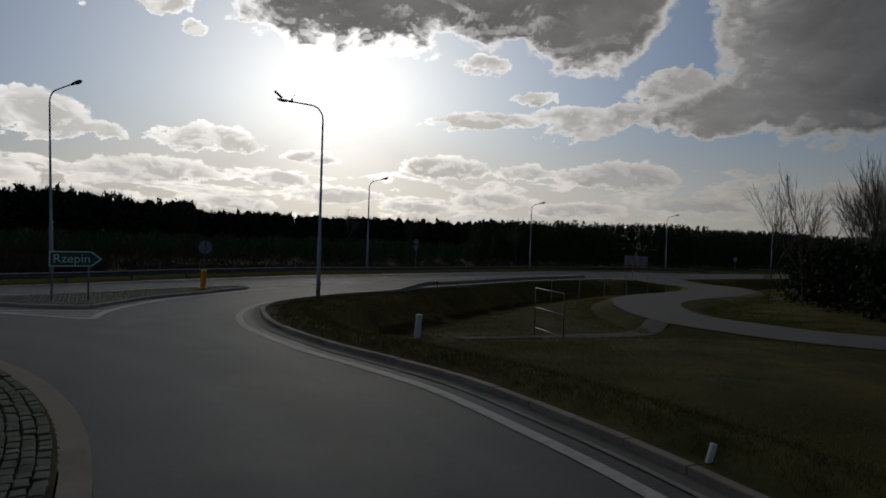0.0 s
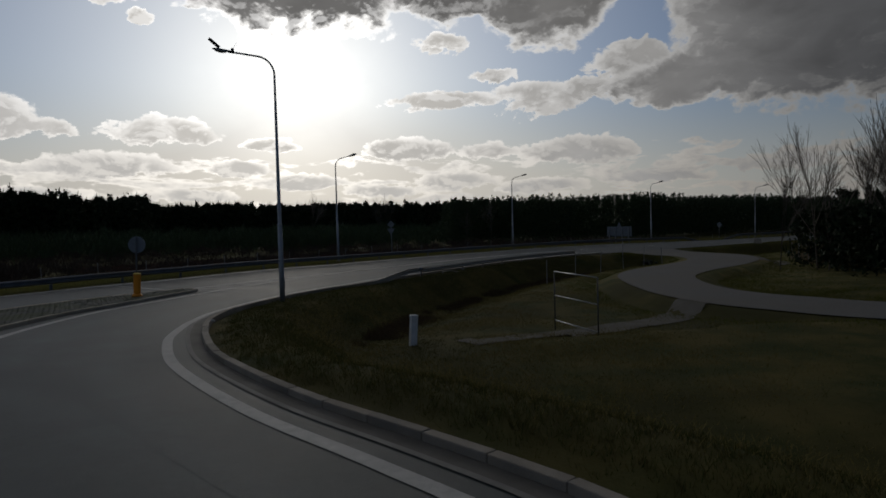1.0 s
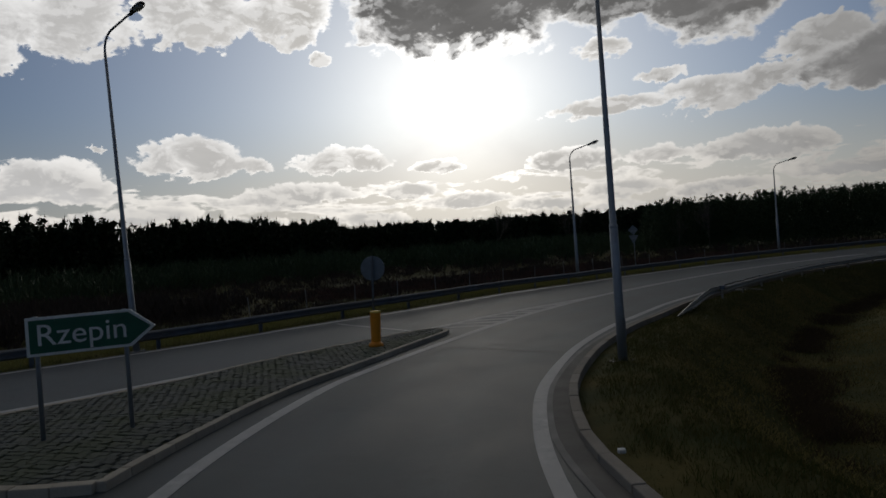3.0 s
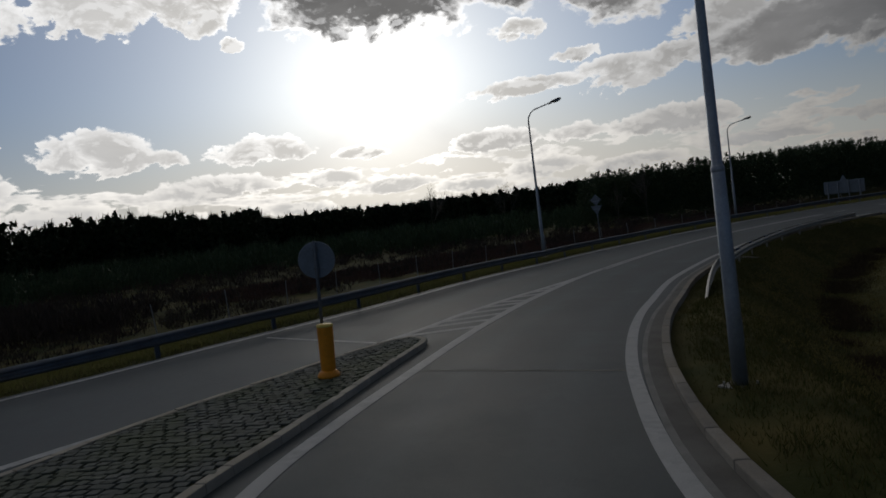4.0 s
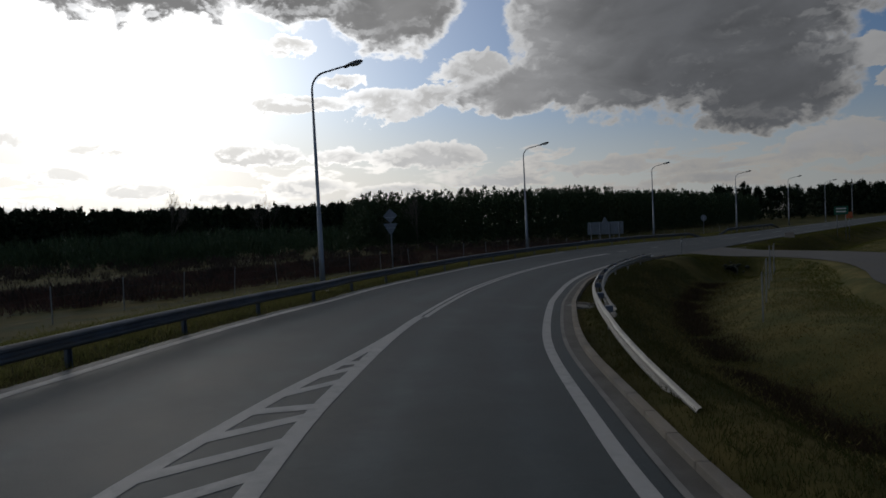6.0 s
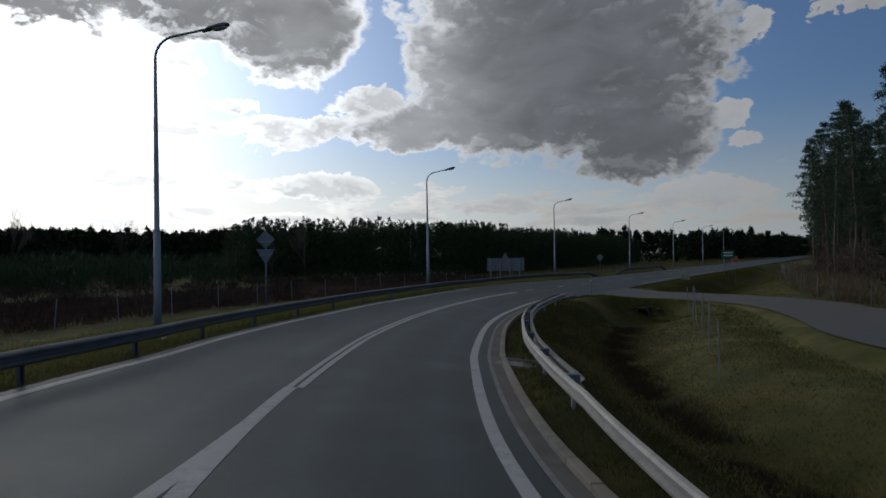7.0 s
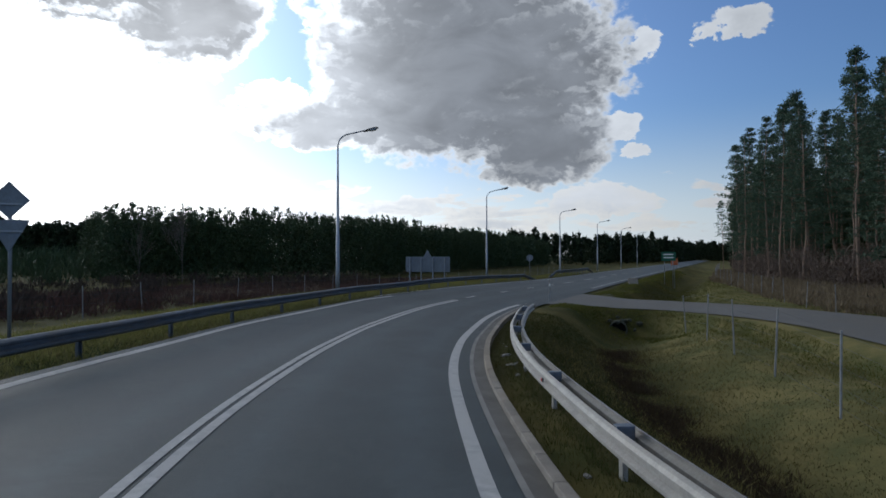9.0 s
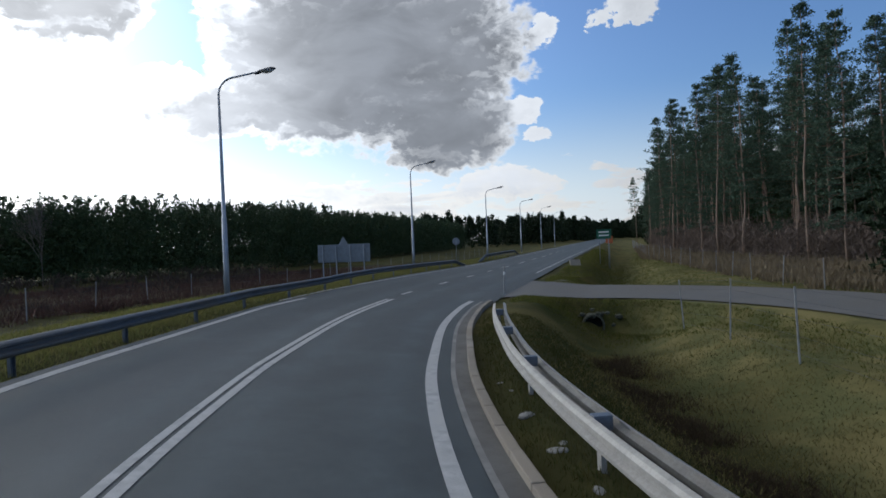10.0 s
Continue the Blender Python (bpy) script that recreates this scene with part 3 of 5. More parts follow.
# tyre-polished tracks in both lanes
rv = np.array([v.co[:] for v in road.data.vertices])
_, u_all, i_all = along(rv[:, 0], rv[:, 1])
mid_r, mid_l = -OFF_R[i_all] / 2 - 0.1, np.minimum(OFF_L[i_all] / 2, 2.0)
track = sum(np.exp(-((u_all - m - k) / 0.34) ** 2) for m in (mid_r, mid_l) for k in (-0.95, 0.95))
layer = road.data.attributes.new("wear", "FLOAT", "POINT")
layer.data.foreach_set("value", track.astype(np.float32))
ang_all = np.linspace(0, 2 * math.pi, 121)
circ = np.c_[np.cos(ang_all), np.sin(ang_all)]
ring_road = tagged(ribbon("road_roundabout", RB + circ * RB_IN, RB + circ * (RB_OUT + 0.02), M["asphalt"], -0.006, 24), "dark asphalt ring of the roundabout", "road", kind="structure")
flare = cut(EDGE_R, -8, 24)
fi, _ = nearest(CENTRE, flare[:, 0], flare[:, 1])
inner = flare + (RB + (flare - RB) / np.linalg.norm(flare - RB, axis=1)[:, None] * 20 - flare) * 0.5
lf = EDGE_L[(EDGE_L[:, 1] < 46)]
tagged(ribbon("road_flare", offset(lf, -0.36), offset(lf, 4.5), M["asphalt"], -0.003, 8), "asphalt of the roundabout's entry lane", "road", kind="structure")
flare_road = tagged(ribbon("road_flare", inner, offset(flare, 0.63), M["asphalt"], -0.003, 16), "asphalt of the roundabout exit", "road", kind="structure")
for ob in (ring_road, flare_road):
    rv = np.array([v.co[:] for v in ob.data.vertices])
    if ob is ring_road:
        d_in = np.hypot(rv[:, 0] - RB[0], rv[:, 1] - RB[1]) - RB_IN
    else:
        d_in = nearest(EDGE_R, rv[:, 0], rv[:, 1])[1]
    track = sum(np.exp(-((d_in - k) / 0.4) ** 2) for k in ((1.9, 3.8) if ob is ring_road else (1.1, 2.95)))
    layer = ob.data.attributes.new("wear", "FLOAT", "POINT")
    layer.data.foreach_set("value", track.astype(np.float32))


def side_z(x, y):
    d = ground_z(x, y)
    s = road_z(x, y)
    return np.where(d[1] < 0.3, s - 0.004, d[0] + 0.045)


side_road = tagged(ribbon("road_side", SIDE_N, SIDE_F, M["asphalt_side"], 0.0, 10, z_of=side_z), "pale worn asphalt service road joining the main road", "road", kind="structure")
vg = (SIDE_F[:, 1] > 53) & (SIDE_F[:, 1] < 71.5)
tagged(ribbon("gravel_verge", offset(SIDE_F, -0.05)[vg], offset(SIDE_F, -2.1 - 0.5 * np.sin(np.arange(len(SIDE_F)) * 0.21))[vg], M["gravel"], 0.035, 5, z_of=lambda x, y: ground_z(x, y)[0]), "pale sandy gravel verge of the service road", "gravel", kind="structure")
foot = curve_through([(13.4, 27.6), (11, 24.6), (8.6, 22.6), (5.8, 20.7), (2.2, 18.9)])
tagged(ribbon("path", offset(foot, -0.8), offset(foot, 0.8), M["gravel"], 0.03, 3, z_of=lambda x, y: ground_z(x, y)[0]), "narrow gravel path across the grass", "path", kind="structure")

# painted lines
markings = tagged(new("road_marking"), "white painted road lines, worn", "road marking", kind="structure")
UP = 0.006
stripe("edge_line", EDGE_R, -0.05, 0.17, UP, markings)
stripe("edge_line", EDGE_L[(EDGE_L[:, 1] > 4) & (EDGE_L[:, 0] < 13.5)], -0.1, 0.1, UP, markings)
far_c = CENTRE[(CENTRE[:, 0] > 16.5) & (CENTRE[:, 0] < 170)]
stripe("edge_line", offset(CENTRE[(CENTRE[:, 0] > 33) & (CENTRE[:, 0] < 170)], 3.5), 0.0, 0.12, UP, markings)
stripe("edge_line", offset(CENTRE[(CENTRE[:, 0] > 14) & (CENTRE[:, 0] < 170)], -3.6), 0.0, 0.12, UP, markings)
# hatched wedge and its lines
hat_l = resample(curve_through([(-18.6, 16.2), (-16.6, 18.8), (-15.2, 21.2), (-14.2, 22.85), (-13.2, 24.35), (-12.35, 26.0), (-11.55, 28.0), (-10.6, 30.0), (-9.9, 31.8), (-9.4, 32.9), (-8.4, 35.0), (-7.45, 36.8), (-6.3, 39.1), (-5.2, 41.5), (-4.6, 43.0)]), 0.4)
stripe("wedge_line", hat_l, -0.11, 0.11, UP, markings)
hat_r = cut(CENTRE, 11.4, 43.2)
stripe("wedge_line", hat_r, -0.07, 0.18, UP, markings)
dbl = CENTRE[(CENTRE[:, 1] > 42.6) & (CENTRE[:, 0] < 16.4)]
stripe("double_line", dbl, -0.04, 0.09, UP + 0.003, markings)
stripe("double_line", dbl, 0.16, 0.31, UP + 0.003, markings)
for k in range(11):
    seg = far_c[k * 12 + 2:k * 12 + 6] if k < 4 else far_c[k * 18 - 24:k * 18 - 14]
    if len(seg) > 2:
        stripe("dash", seg, -0.07, 0.07, UP, markings)
# bars of the wedge slope back to the through lane
for k in range(9):
    y0 = 28.85 + k * 1.01
    p = hat_l[np.abs(hat_l[:, 1] - y0).argmin()]
    q = hat_r[np.abs(hat_r[:, 1] - (y0 + 0.55 * (hat_r[np.abs(hat_r[:, 1] - y0).argmin(), 0] - p[0]))).argmin()]
    wv = np.linspace(0, 1, 8)[:, None]
    bar = p + (q - p) * wv
    ribbon("wedge_bar", bar, bar + np.array((0.02, 0.27)), M["paint"], UP - 0.001, 1, markings)
# an older bar, half painted over
for a, b in (((-10.95, 29.35), (-9.95, 29.9)), ((-8.95, 33.35), (-8.1, 33.75))):
    bar = np.array(a) + (np.array(b) - np.array(a)) * wv
    ribbon("old_bar", bar, bar + np.array((0.02, 0.2)), M["old_paint"], UP - 0.002, 1, markings)
# chevron in front of the island, at the ring
apex, lend, rend = np.array((-9.05, 11.5)), np.array((-15.5, 13.2)), np.array((-10.2, 14.6))
wv = np.linspace(0, 1, 12)[:, None]
for k in range(5):
    f = k / 5
    a, b = apex + (lend - apex) * (0.13 + f * 0.75), apex + (rend - apex) * (0.13 + f * 0.85)
    bar = a + (b - a) * wv
    ribbon("chevron_bar", bar, bar + np.array((0.1, 0.26)), M["paint"], UP - 0.001, 1, markings)
bar = apex + (lend - apex) * wv
ribbon("chevron_edge", bar, bar + np.array((0.05, 0.24)), M["paint"], UP - 0.001, 1, markings)
# sealed joint across the exit lane, stop line across the entry lane
for kind, a, b, wd, mat in (("joint_line", (-9.85, 25.4), (-6.15, 24.4), 0.042, "concrete"), ("stop_line", (-15.1, 30.1), (-11.5, 28.42), 0.13, "paint")):
    bar = np.array(a) + (np.array(b) - np.array(a)) * wv
    ribbon(kind, bar, bar + np.array((0.3, 0.95)) * wd, M[mat], UP - 0.001, 1, markings)

# gutters and kerbs; the kerb draws nearer to the line at the exit
KERB = kerb_offset(EDGE_R[:, 1])
tagged(ribbon("gutter", offset(EDGE_R, KERB - 0.345), offset(EDGE_R, KERB - 0.06), M["gutter"], 0.008, 2), "dull concrete gutter channel beside the kerb", "gutter", kind="structure")
tagged(ribbon("gutter_edge", offset(EDGE_R, KERB - 0.44), offset(EDGE_R, KERB - 0.345), M["gutter_edge"], 0.011, 1), "pale concrete edging of the gutter", "gutter", kind="structure")


def kerb_line(name, pts, mat, label, width=0.16, height=0.11, length=1.0):
    """Kerb stones, each an object, along a plan curve."""
    root = tagged(new(name), label, "kerb", kind="structure")
    bm = box_bm(width, length * 0.985, height + 0.2, -0.2, 0.018)
    first = part("kerb_stone", bm, mat, root)
    src = first.data
    q = resample(pts, length)
    mids, t = (q[1:] + q[:-1]) / 2, q[1:] - q[:-1]
    for k, (c, d) in enumerate(zip(mids, t)):
        ob = first if k == 0 else new("kerb_stone", src)
        ob.parent = root
        za, zb = rz(*q[k]), rz(*q[k + 1])
        tilt = math.degrees(math.atan2(zb - za, np.hypot(*d)))
        ob.matrix_basis = pose(c[0], c[1], (za + zb) / 2 + random.uniform(-0.006, 0.006), tilt, random.uniform(-1, 1), -math.degrees(math.atan2(d[0], d[1])))
    return root


kerb_line("kerb", offset(EDGE_R, KERB), M["concrete"], "weathered concrete kerb along the inner verge")

# ---- splitter island with setts ----
ISLE = [(-10.95, 14.75), (-11.2, 16.6), (-11.35, 19.6), (-11.02, 22.0), (-10.75, 24.0), (-10.43, 26.2), (-10.18, 27.8), (-10.42, 28.4), (-10.9, 28.3), (-11.85, 26.8), (-12.75, 25.0), (-13.8, 22.9), (-14.6, 20.6), (-16.0, 18.2), (-16.8, 16.4), (-16.2, 15.2), (-14.0, 14.55), (-12.2, 14.45)]
isle = curve_through(ISLE + [ISLE[0]], 6)[:-1]
isle_c = isle.mean(0)


def inside(poly, x, y):
    c = False
    for i in range(len(poly)):
        (x1, y1), (x2, y2) = poly[i - 1], poly[i]
        if (y1 > y) != (y2 > y) and x < (x2 - x1) * (y - y1) / (y2 - y1) + x1:
            c = not c
    return c


def build_island():
    root = tagged(new("traffic_island"), "kerbed splitter island paved with grey stone setts", "traffic island", kind="structure")
    closed = np.vstack([isle, isle[:1]])
    turn = 1 if np.sum(closed[:-1, 0] * closed[1:, 1] - closed[1:, 0] * closed[:-1, 1]) > 0 else -1
    bed_in = offset(isle, -0.10 * turn)
    spine = np.array([(-14.2, y) if y < 18 else (-14.2 + (y - 18) * 0.335, y) for y in np.clip(bed_in[:, 1], 15.6, 27.5)])
    close = lambda p: np.vstack([p, p[:1]])
    ribbon("bed", close(bed_in), close(spine), M["soil"], 0.082, 4, root)
    kerb = kerb_line("kerb", close(isle + (isle_c - isle) * 0.0), M["kerb_pale"], "pale concrete kerb round the splitter island", 0.16, 0.12, 0.5)
    # setts: one mesh, slightly domed, laid in wavering courses
    bm = box_bm(0.172, 0.132, 0.07, -0.03, 0.014)
    one = part("sett", bm, M["sett"], root)
    placed = []
    y = 14.6
    row = 0
    while y < 28.8:
        x = -17.6 + (row % 2) * 0.09
        while x < -10:
            if inside(bed_in, x, y):
                placed.append((x + random.uniform(-0.022, 0.022), y + random.uniform(-0.015, 0.015) + 0.05 * math.sin(x * 1.3)))
            x += 0.186
        y += 0.146
        row += 1
    p = np.array(placed)
    z = road_z(p[:, 0], p[:, 1]) + 0.085
    near_first = np.argsort(np.hypot(p[:, 0] + 10.7, p[:, 1] - 25.6))
    src = one.data
    base_v = np.array([v.co[:] for v in src.vertices])
    base_f = [tuple(f.vertices) for f in src.polygons]
    vs, fs = [], []
    for k, i in enumerate(near_first):
        a, s = random.gauss(0, 0.09), random.uniform(0.86, 1.04)
        h = z[i] - 0.008 + random.uniform(-0.006, 0.006)
        tx, ty = random.gauss(0, 1.8), random.gauss(0, 1.8)
        m = pose(p[i, 0], p[i, 1], h, tx, ty, math.degrees(a)) @ Matrix.Diagonal((s, random.uniform(0.88, 1.05), 1, 1))
        if k < 300:
            ob = one if k == 0 else new("sett", src)
            ob.parent = root
            ob.matrix_basis = m
        else:
            mm = np.array(m)
            n0 = len(vs) * len(base_v)
            vs.append(base_v @ mm[:3, :3].T + mm[:3, 3])
            fs.extend(tuple(v + n0 for v in f) for f in base_f)
    rest = mesh_object("setts", np.vstack(vs), fs, M["sett_far"], root)
    rest["kind"] = "stuff"


M["sett_far"] = material("granite_setts", (0.105, 0.112, 0.10), (0.062, 0.070, 0.055), 2.2, 0.85, 0, 0.5, 60, 1.0, (0.075, 0.088, 0.05), coords="World")
build_island()


# apron of the roundabout
def build_apron():
    root = tagged(new("roundabout_apron"), "ring of grey stone setts with a pale concrete edge", "roundabout apron", kind="structure")
    arc = np.linspace(radians(-20), radians(110), 150)
    c = np.c_[np.cos(arc), np.sin(arc)]
    ribbon("edge_band", RB + c * (RB_IN - 0.30), RB + c * (RB_IN + 0.02), M["concrete"], 0.03, 3, root)
    ribbon("bed", RB + c * 12.0, RB + c * (RB_IN - 0.28), M["soil"], 0.03, 6, root)
    vs, fs = [], []
    bm = box_bm(0.20, 0.13, 0.07, -0.03, 0.018)
    one = part("sett", bm, M["sett"], root)
    base_v = np.array([v.co[:] for v in one.data.vertices])
    base_f = [tuple(f.vertices) for f in one.data.polygons]
    spots = []
    r = RB_IN - 0.42
    while r > 15.2:
        n = int(radians(130) * r / 0.225)
        for k in range(n):
            spots.append((r + random.uniform(-0.01, 0.01), radians(-20) + (k + 0.5 * (int(r * 7) % 2)) * radians(130) / n))
        r -= 0.15
    spots.sort(key=lambda q: abs(q[1] - radians(40)) * q[0] + (RB_IN - q[0]) * 0.6)
    for k, (r, a) in enumerate(spots):
        x, y = RB[0] + r * math.cos(a), RB[1] + r * math.sin(a)
        m = pose(x, y, rz(x, y) + 0.045 + random.uniform(-0.01, 0.01) if k < 300 else 0.245, random.gauss(0, 3), random.gauss(0, 3), math.degrees(a) + 90 + random.gauss(0, 3))
        if k < 300:
            ob = one if k == 0 else new("sett", one.data)
            ob.parent = root
            ob.matrix_basis = m
        else:
            mm = np.array(m)
            n0 = len(vs) * len(base_v)
            vs.append(base_v @ mm[:3, :3].T + mm[:3, 3])
            fs.extend(tuple(v + n0 for v in f) for f in base_f)
    rest = mesh_object("setts", np.vstack(vs), fs, M["sett_far"], root)
    rest["kind"] = "stuff"


build_apron()


# ---- street lamps ----
def street_lamp(x, y, heading, height, arm, z=None, label="", slope=0.17, lean=(0, 0), open_lid=False):
    """A tapered steel column with a curved arm; heading: where the arm points, degrees from y to x."""
    root = tagged(new("street_lamp"), label or "tall galvanised street lamp with a curved arm and dark luminaire", "street lamp", "street lamps along the road")
    zb = gz(x, y) if z is None else z
    root.matrix_basis = pose(x, y, zb, lean[0], lean[1], 0) @ pose(0, 0, 0, 0, 0, -heading)
    part("base_plate", box_bm(0.42, 0.42, 0.03, 0, 0.006), M["steel"], root)
    for sx in (-0.15, 0.15):
        for sy in (-0.15, 0.15):
            part("bolt", lathe_bm([(0.018, 0.028), (0.018, 0.075), (0.012, 0.08)], 6, Matrix.Translation((sx, sy, 0))), M["steel"], root)
    turn_r = 0.62
    top = height - turn_r - 0.3
    part("column", tube_bm([(0, 0, 0.0), (0, 0, 1.2), (0, 0, 3.0), (0, 0, 3.02), (0, 0, 5.0), (0, 0, top)], [0.105, 0.1, 0.09, 0.075, 0.065, 0.042], 14), M["lamp_pole"], root, smooth=True)
    part("door_panel", box_bm(0.10, 0.02, 0.42, 0.55, 0.006, at=(0, -0.098)), M["lamp_pole"], root)
    part("collar", lathe_bm([(0.079, 2.98), (0.094, 3.0), (0.094, 3.05), (0.077, 3.09)], 14), M["lamp_pole"], root, smooth=True)
    full = math.pi / 2 - math.atan(slope)
    bend = [(0, 0, top - 0.02)]
    for k in range(1, 10):
        a = k / 9 * full
        bend.append((0, turn_r * (1 - math.cos(a)), top + turn_r * math.sin(a)))
    yb, zt = bend[-1][1], bend[-1][2]
    bend.append((0, arm - 0.55, zt + (arm - 0.55 - yb) * slope))
    part("arm", tube_bm(bend, [0.042] + [0.036] * (len(bend) - 2) + [0.032], 10), M["lamp_pole"], root, smooth=True)
    tilt = math.degrees(math.atan(slope))
    seat = Matrix.Translation((0, arm - 0.27, zt + (arm - 0.5 - yb) * slope + 0.03)) @ pose(0, 0, 0, tilt)
    part("spigot", lathe_bm([(0.045, -0.12), (0.05, -0.1), (0.05, 0.08), (0.04, 0.1)], 10, seat @ pose(0, -0.32, -0.02, 90)), M["luminaire"], root, smooth=True)
    head = bmesh.new()
    bmesh.ops.create_uvsphere(head, u_segments=18, v_segments=12, radius=1.0)
    for v in head.verts:
        f = 0.72 + 0.38 * max(0.0, v.co.y)
        up = 0.035 if open_lid else 0.115
        v.co = Vector((v.co.x * 0.165 * f, v.co.y * 0.38, v.co.z * (up if v.co.z > 0 else 0.05) * f))
    head.transform(seat)
    body = part("luminaire", head, M["luminaire"], root, "dark teardrop luminaire", True)
    rim = lathe_bm([(0.99, -0.012), (1.03, -0.004), (1.03, 0.006), (0.99, 0.012)], 24, seat @ Matrix.Translation((0, 0.06, -0.008)) @ Matrix.Diagonal((0.15, 0.29, 1.0, 1.0)))
    part("rim", rim, M["lamp_pole"], body)
    glass = bmesh.new()
    bmesh.ops.create_uvsphere(glass, u_segments=14, v_segments=8, radius=1.0)
    for v in glass.verts:
        v.co = Vector((v.co.x * 0.125, v.co.y * 0.24, v.co.z * 0.075 if v.co.z < 0 else 0))
    glass.transform(seat @ Matrix.Translation((0, 0.07, -0.03)))
    part("glass_bowl", glass, M["lamp_glass"], body, "pale glass bowl", True)
    if open_lid:
        lid = box_bm(0.24, 0.46, 0.035, -0.018, 0.014)
        lid.transform(seat @ pose(0, 0.14, 0.05, 0) @ pose(0, 0, 0, 36) @ Matrix.Translation((0, 0.22, 0.03)))
        part("lid", lid, M["luminaire"], body, "housing lid swung open")
        part("sensor", lathe_bm([(0.05, 0.0), (0.055, 0.05), (0.045, 0.11), (0.02, 0.125)], 12, seat @ Matrix.Translation((0, -0.36, 0.01))), M["luminaire"], root, "round light sensor on the arm", True)
        part("antenna", tube_bm([seat @ Vector((0, -0.36, 0.1)), seat @ Vector((0, -0.5, 0.34))], 0.006, 5), M["luminaire"], root)
    return root


street_lamp(-4.80, 23.0, -125, 9.78, 2.2, z=-0.22, label="tall galvanised street lamp, its luminaire lid hanging open", slope=0.02, open_lid=True)
street_lamp(-20.05, 25.45, 108, 10.75, 2.3, lean=(0.6, -1.7))
for (lx, ly), hd in (((-6.99, 49.6), 118), ((10.05, 70.6), 133), ((31.97, 86.75), 148), ((53.6, 99.4), 148), ((75.9, 113.4), 148), ((98.5, 127.6), 148), ((121, 141.7), 148)):
    street_lamp(lx, ly, hd, 8.75 if lx < 0 else 8.5, 2.05)


# ---- guard rails ----
def w_beam(pts, tops, side, mat, name, root):
    """One rail piece with the folded section; side +1 faces right of the line."""
    sec = [(0.0, 0.0), (0.045, -0.02), (0.08, -0.055), (0.08, -0.095), (0.02, -0.13), (0.02, -0.18), (0.08, -0.215), (0.08, -0.255), (0.045, -0.29), (0.0, -0.31)]
    back = [(a - 0.006, b) for a, b in sec][::-1]
    ring = sec + back
    t = tangents(np.array(pts)) if len(pts) > 1 else None
    verts, faces, n = [], [], len(ring)
    for p, z, d in zip(pts, tops, t):
        for a, b in ring:
            verts.append((p[0] + d[1] * a * side, p[1] - d[0] * a * side, z + b))
    for k in range(len(pts) - 1):
        for j in range(n):
            q = (j + 1) % n
            faces.append((k * n + j, k * n + q, (k + 1) * n + q, (k + 1) * n + j))
    faces.append(tuple(range(n)))
    faces.append(tuple(range((len(pts) - 1) * n, len(pts) * n))[::-1])
    return mesh_object(name, verts, faces, mat, root)


def guard_rail(pts, side, mat, label, height=0.75, post_step=2.0, double=False, down_start=0.0, down_end=0.0, first_post=0.0):
    root = tagged(new("guard_rail"), label, "guard rail", kind="structure")
    q = resample(pts, 0.5)
    n = len(q)
    g = ground_z(q[:, 0], q[:, 1])[0]
    drop = np.zeros(n)
    k = np.arange(n) * 0.5
    if down_start:
        drop += (1 - np.clip(k / down_start, 0, 1)) * (height - 0.08)
    if down_end:
        drop += (1 - np.clip((k[-1] - k) / down_end, 0, 1)) * (height - 0.08)
    tops = g + height - drop
    t = tangents(q)
    nrm = np.c_[t[:, 1], -t[:, 0]]
    for a in range(0, n - 1, 8):
        b = min(a + 9, n)
        w_beam(q[a:b] + nrm[a:b] * side * 0.08, tops[a:b], side, mat, "rail_beam", root)
        if double:
            lo = q[a:b] - nrm[a:b] * side * 0.17
            if drop[a:b].max() < 0.02:
                w_beam(lo, tops[a:b], -side, mat, "rail_beam", root)
    post_src, step = None, int(post_step / 0.5)
    for a in range(int(first_post / 0.5) or step // 2, n, step):
        if drop[a] > (0.02 if double else 0.45):
            continue
        m = pose(q[a, 0], q[a, 1], g[a], 0, 0, -math.degrees(math.atan2(t[a, 0], t[a, 1])))
        if post_src is None:
            bm = bmesh.new()
            for sx, sy, cx, cy in ((0.008, 0.12, 0.0, 0), (0.06, 0.008, 0.03, -0.06), (0.06, 0.008, 0.03, 0.06)):
                bmesh.ops.create_cube(bm, size=1, matrix=Matrix.Translation((cx, cy, (height - 0.03) / 2 - 0.2)) @ Matrix.Diagonal((sx, sy, height + 0.37, 1)))
            post_src = part("post", bm, mat, root)
            post_src.matrix_basis = m
            sp = box_bm(0.22, 0.14, 0.17, height - 0.15, 0.01, at=(-0.04 * side, 0)) if double else box_bm(0.10, 0.10, 0.18, height - 0.25, 0.008, at=(0.04 * side, 0))
            sp_src = part("spacer", sp, M["spacer"], root)
            sp_src.matrix_basis = m @ Matrix.Translation((0, 0, -drop[a]))
            post_src.matrix_basis = sp_src.matrix_basis.copy()
        else:
            m2 = m @ Matrix.Translation((0, 0, -drop[a]))
            share("post", post_src, root, m2)
            share("spacer", sp_src, root, m2)
    return root


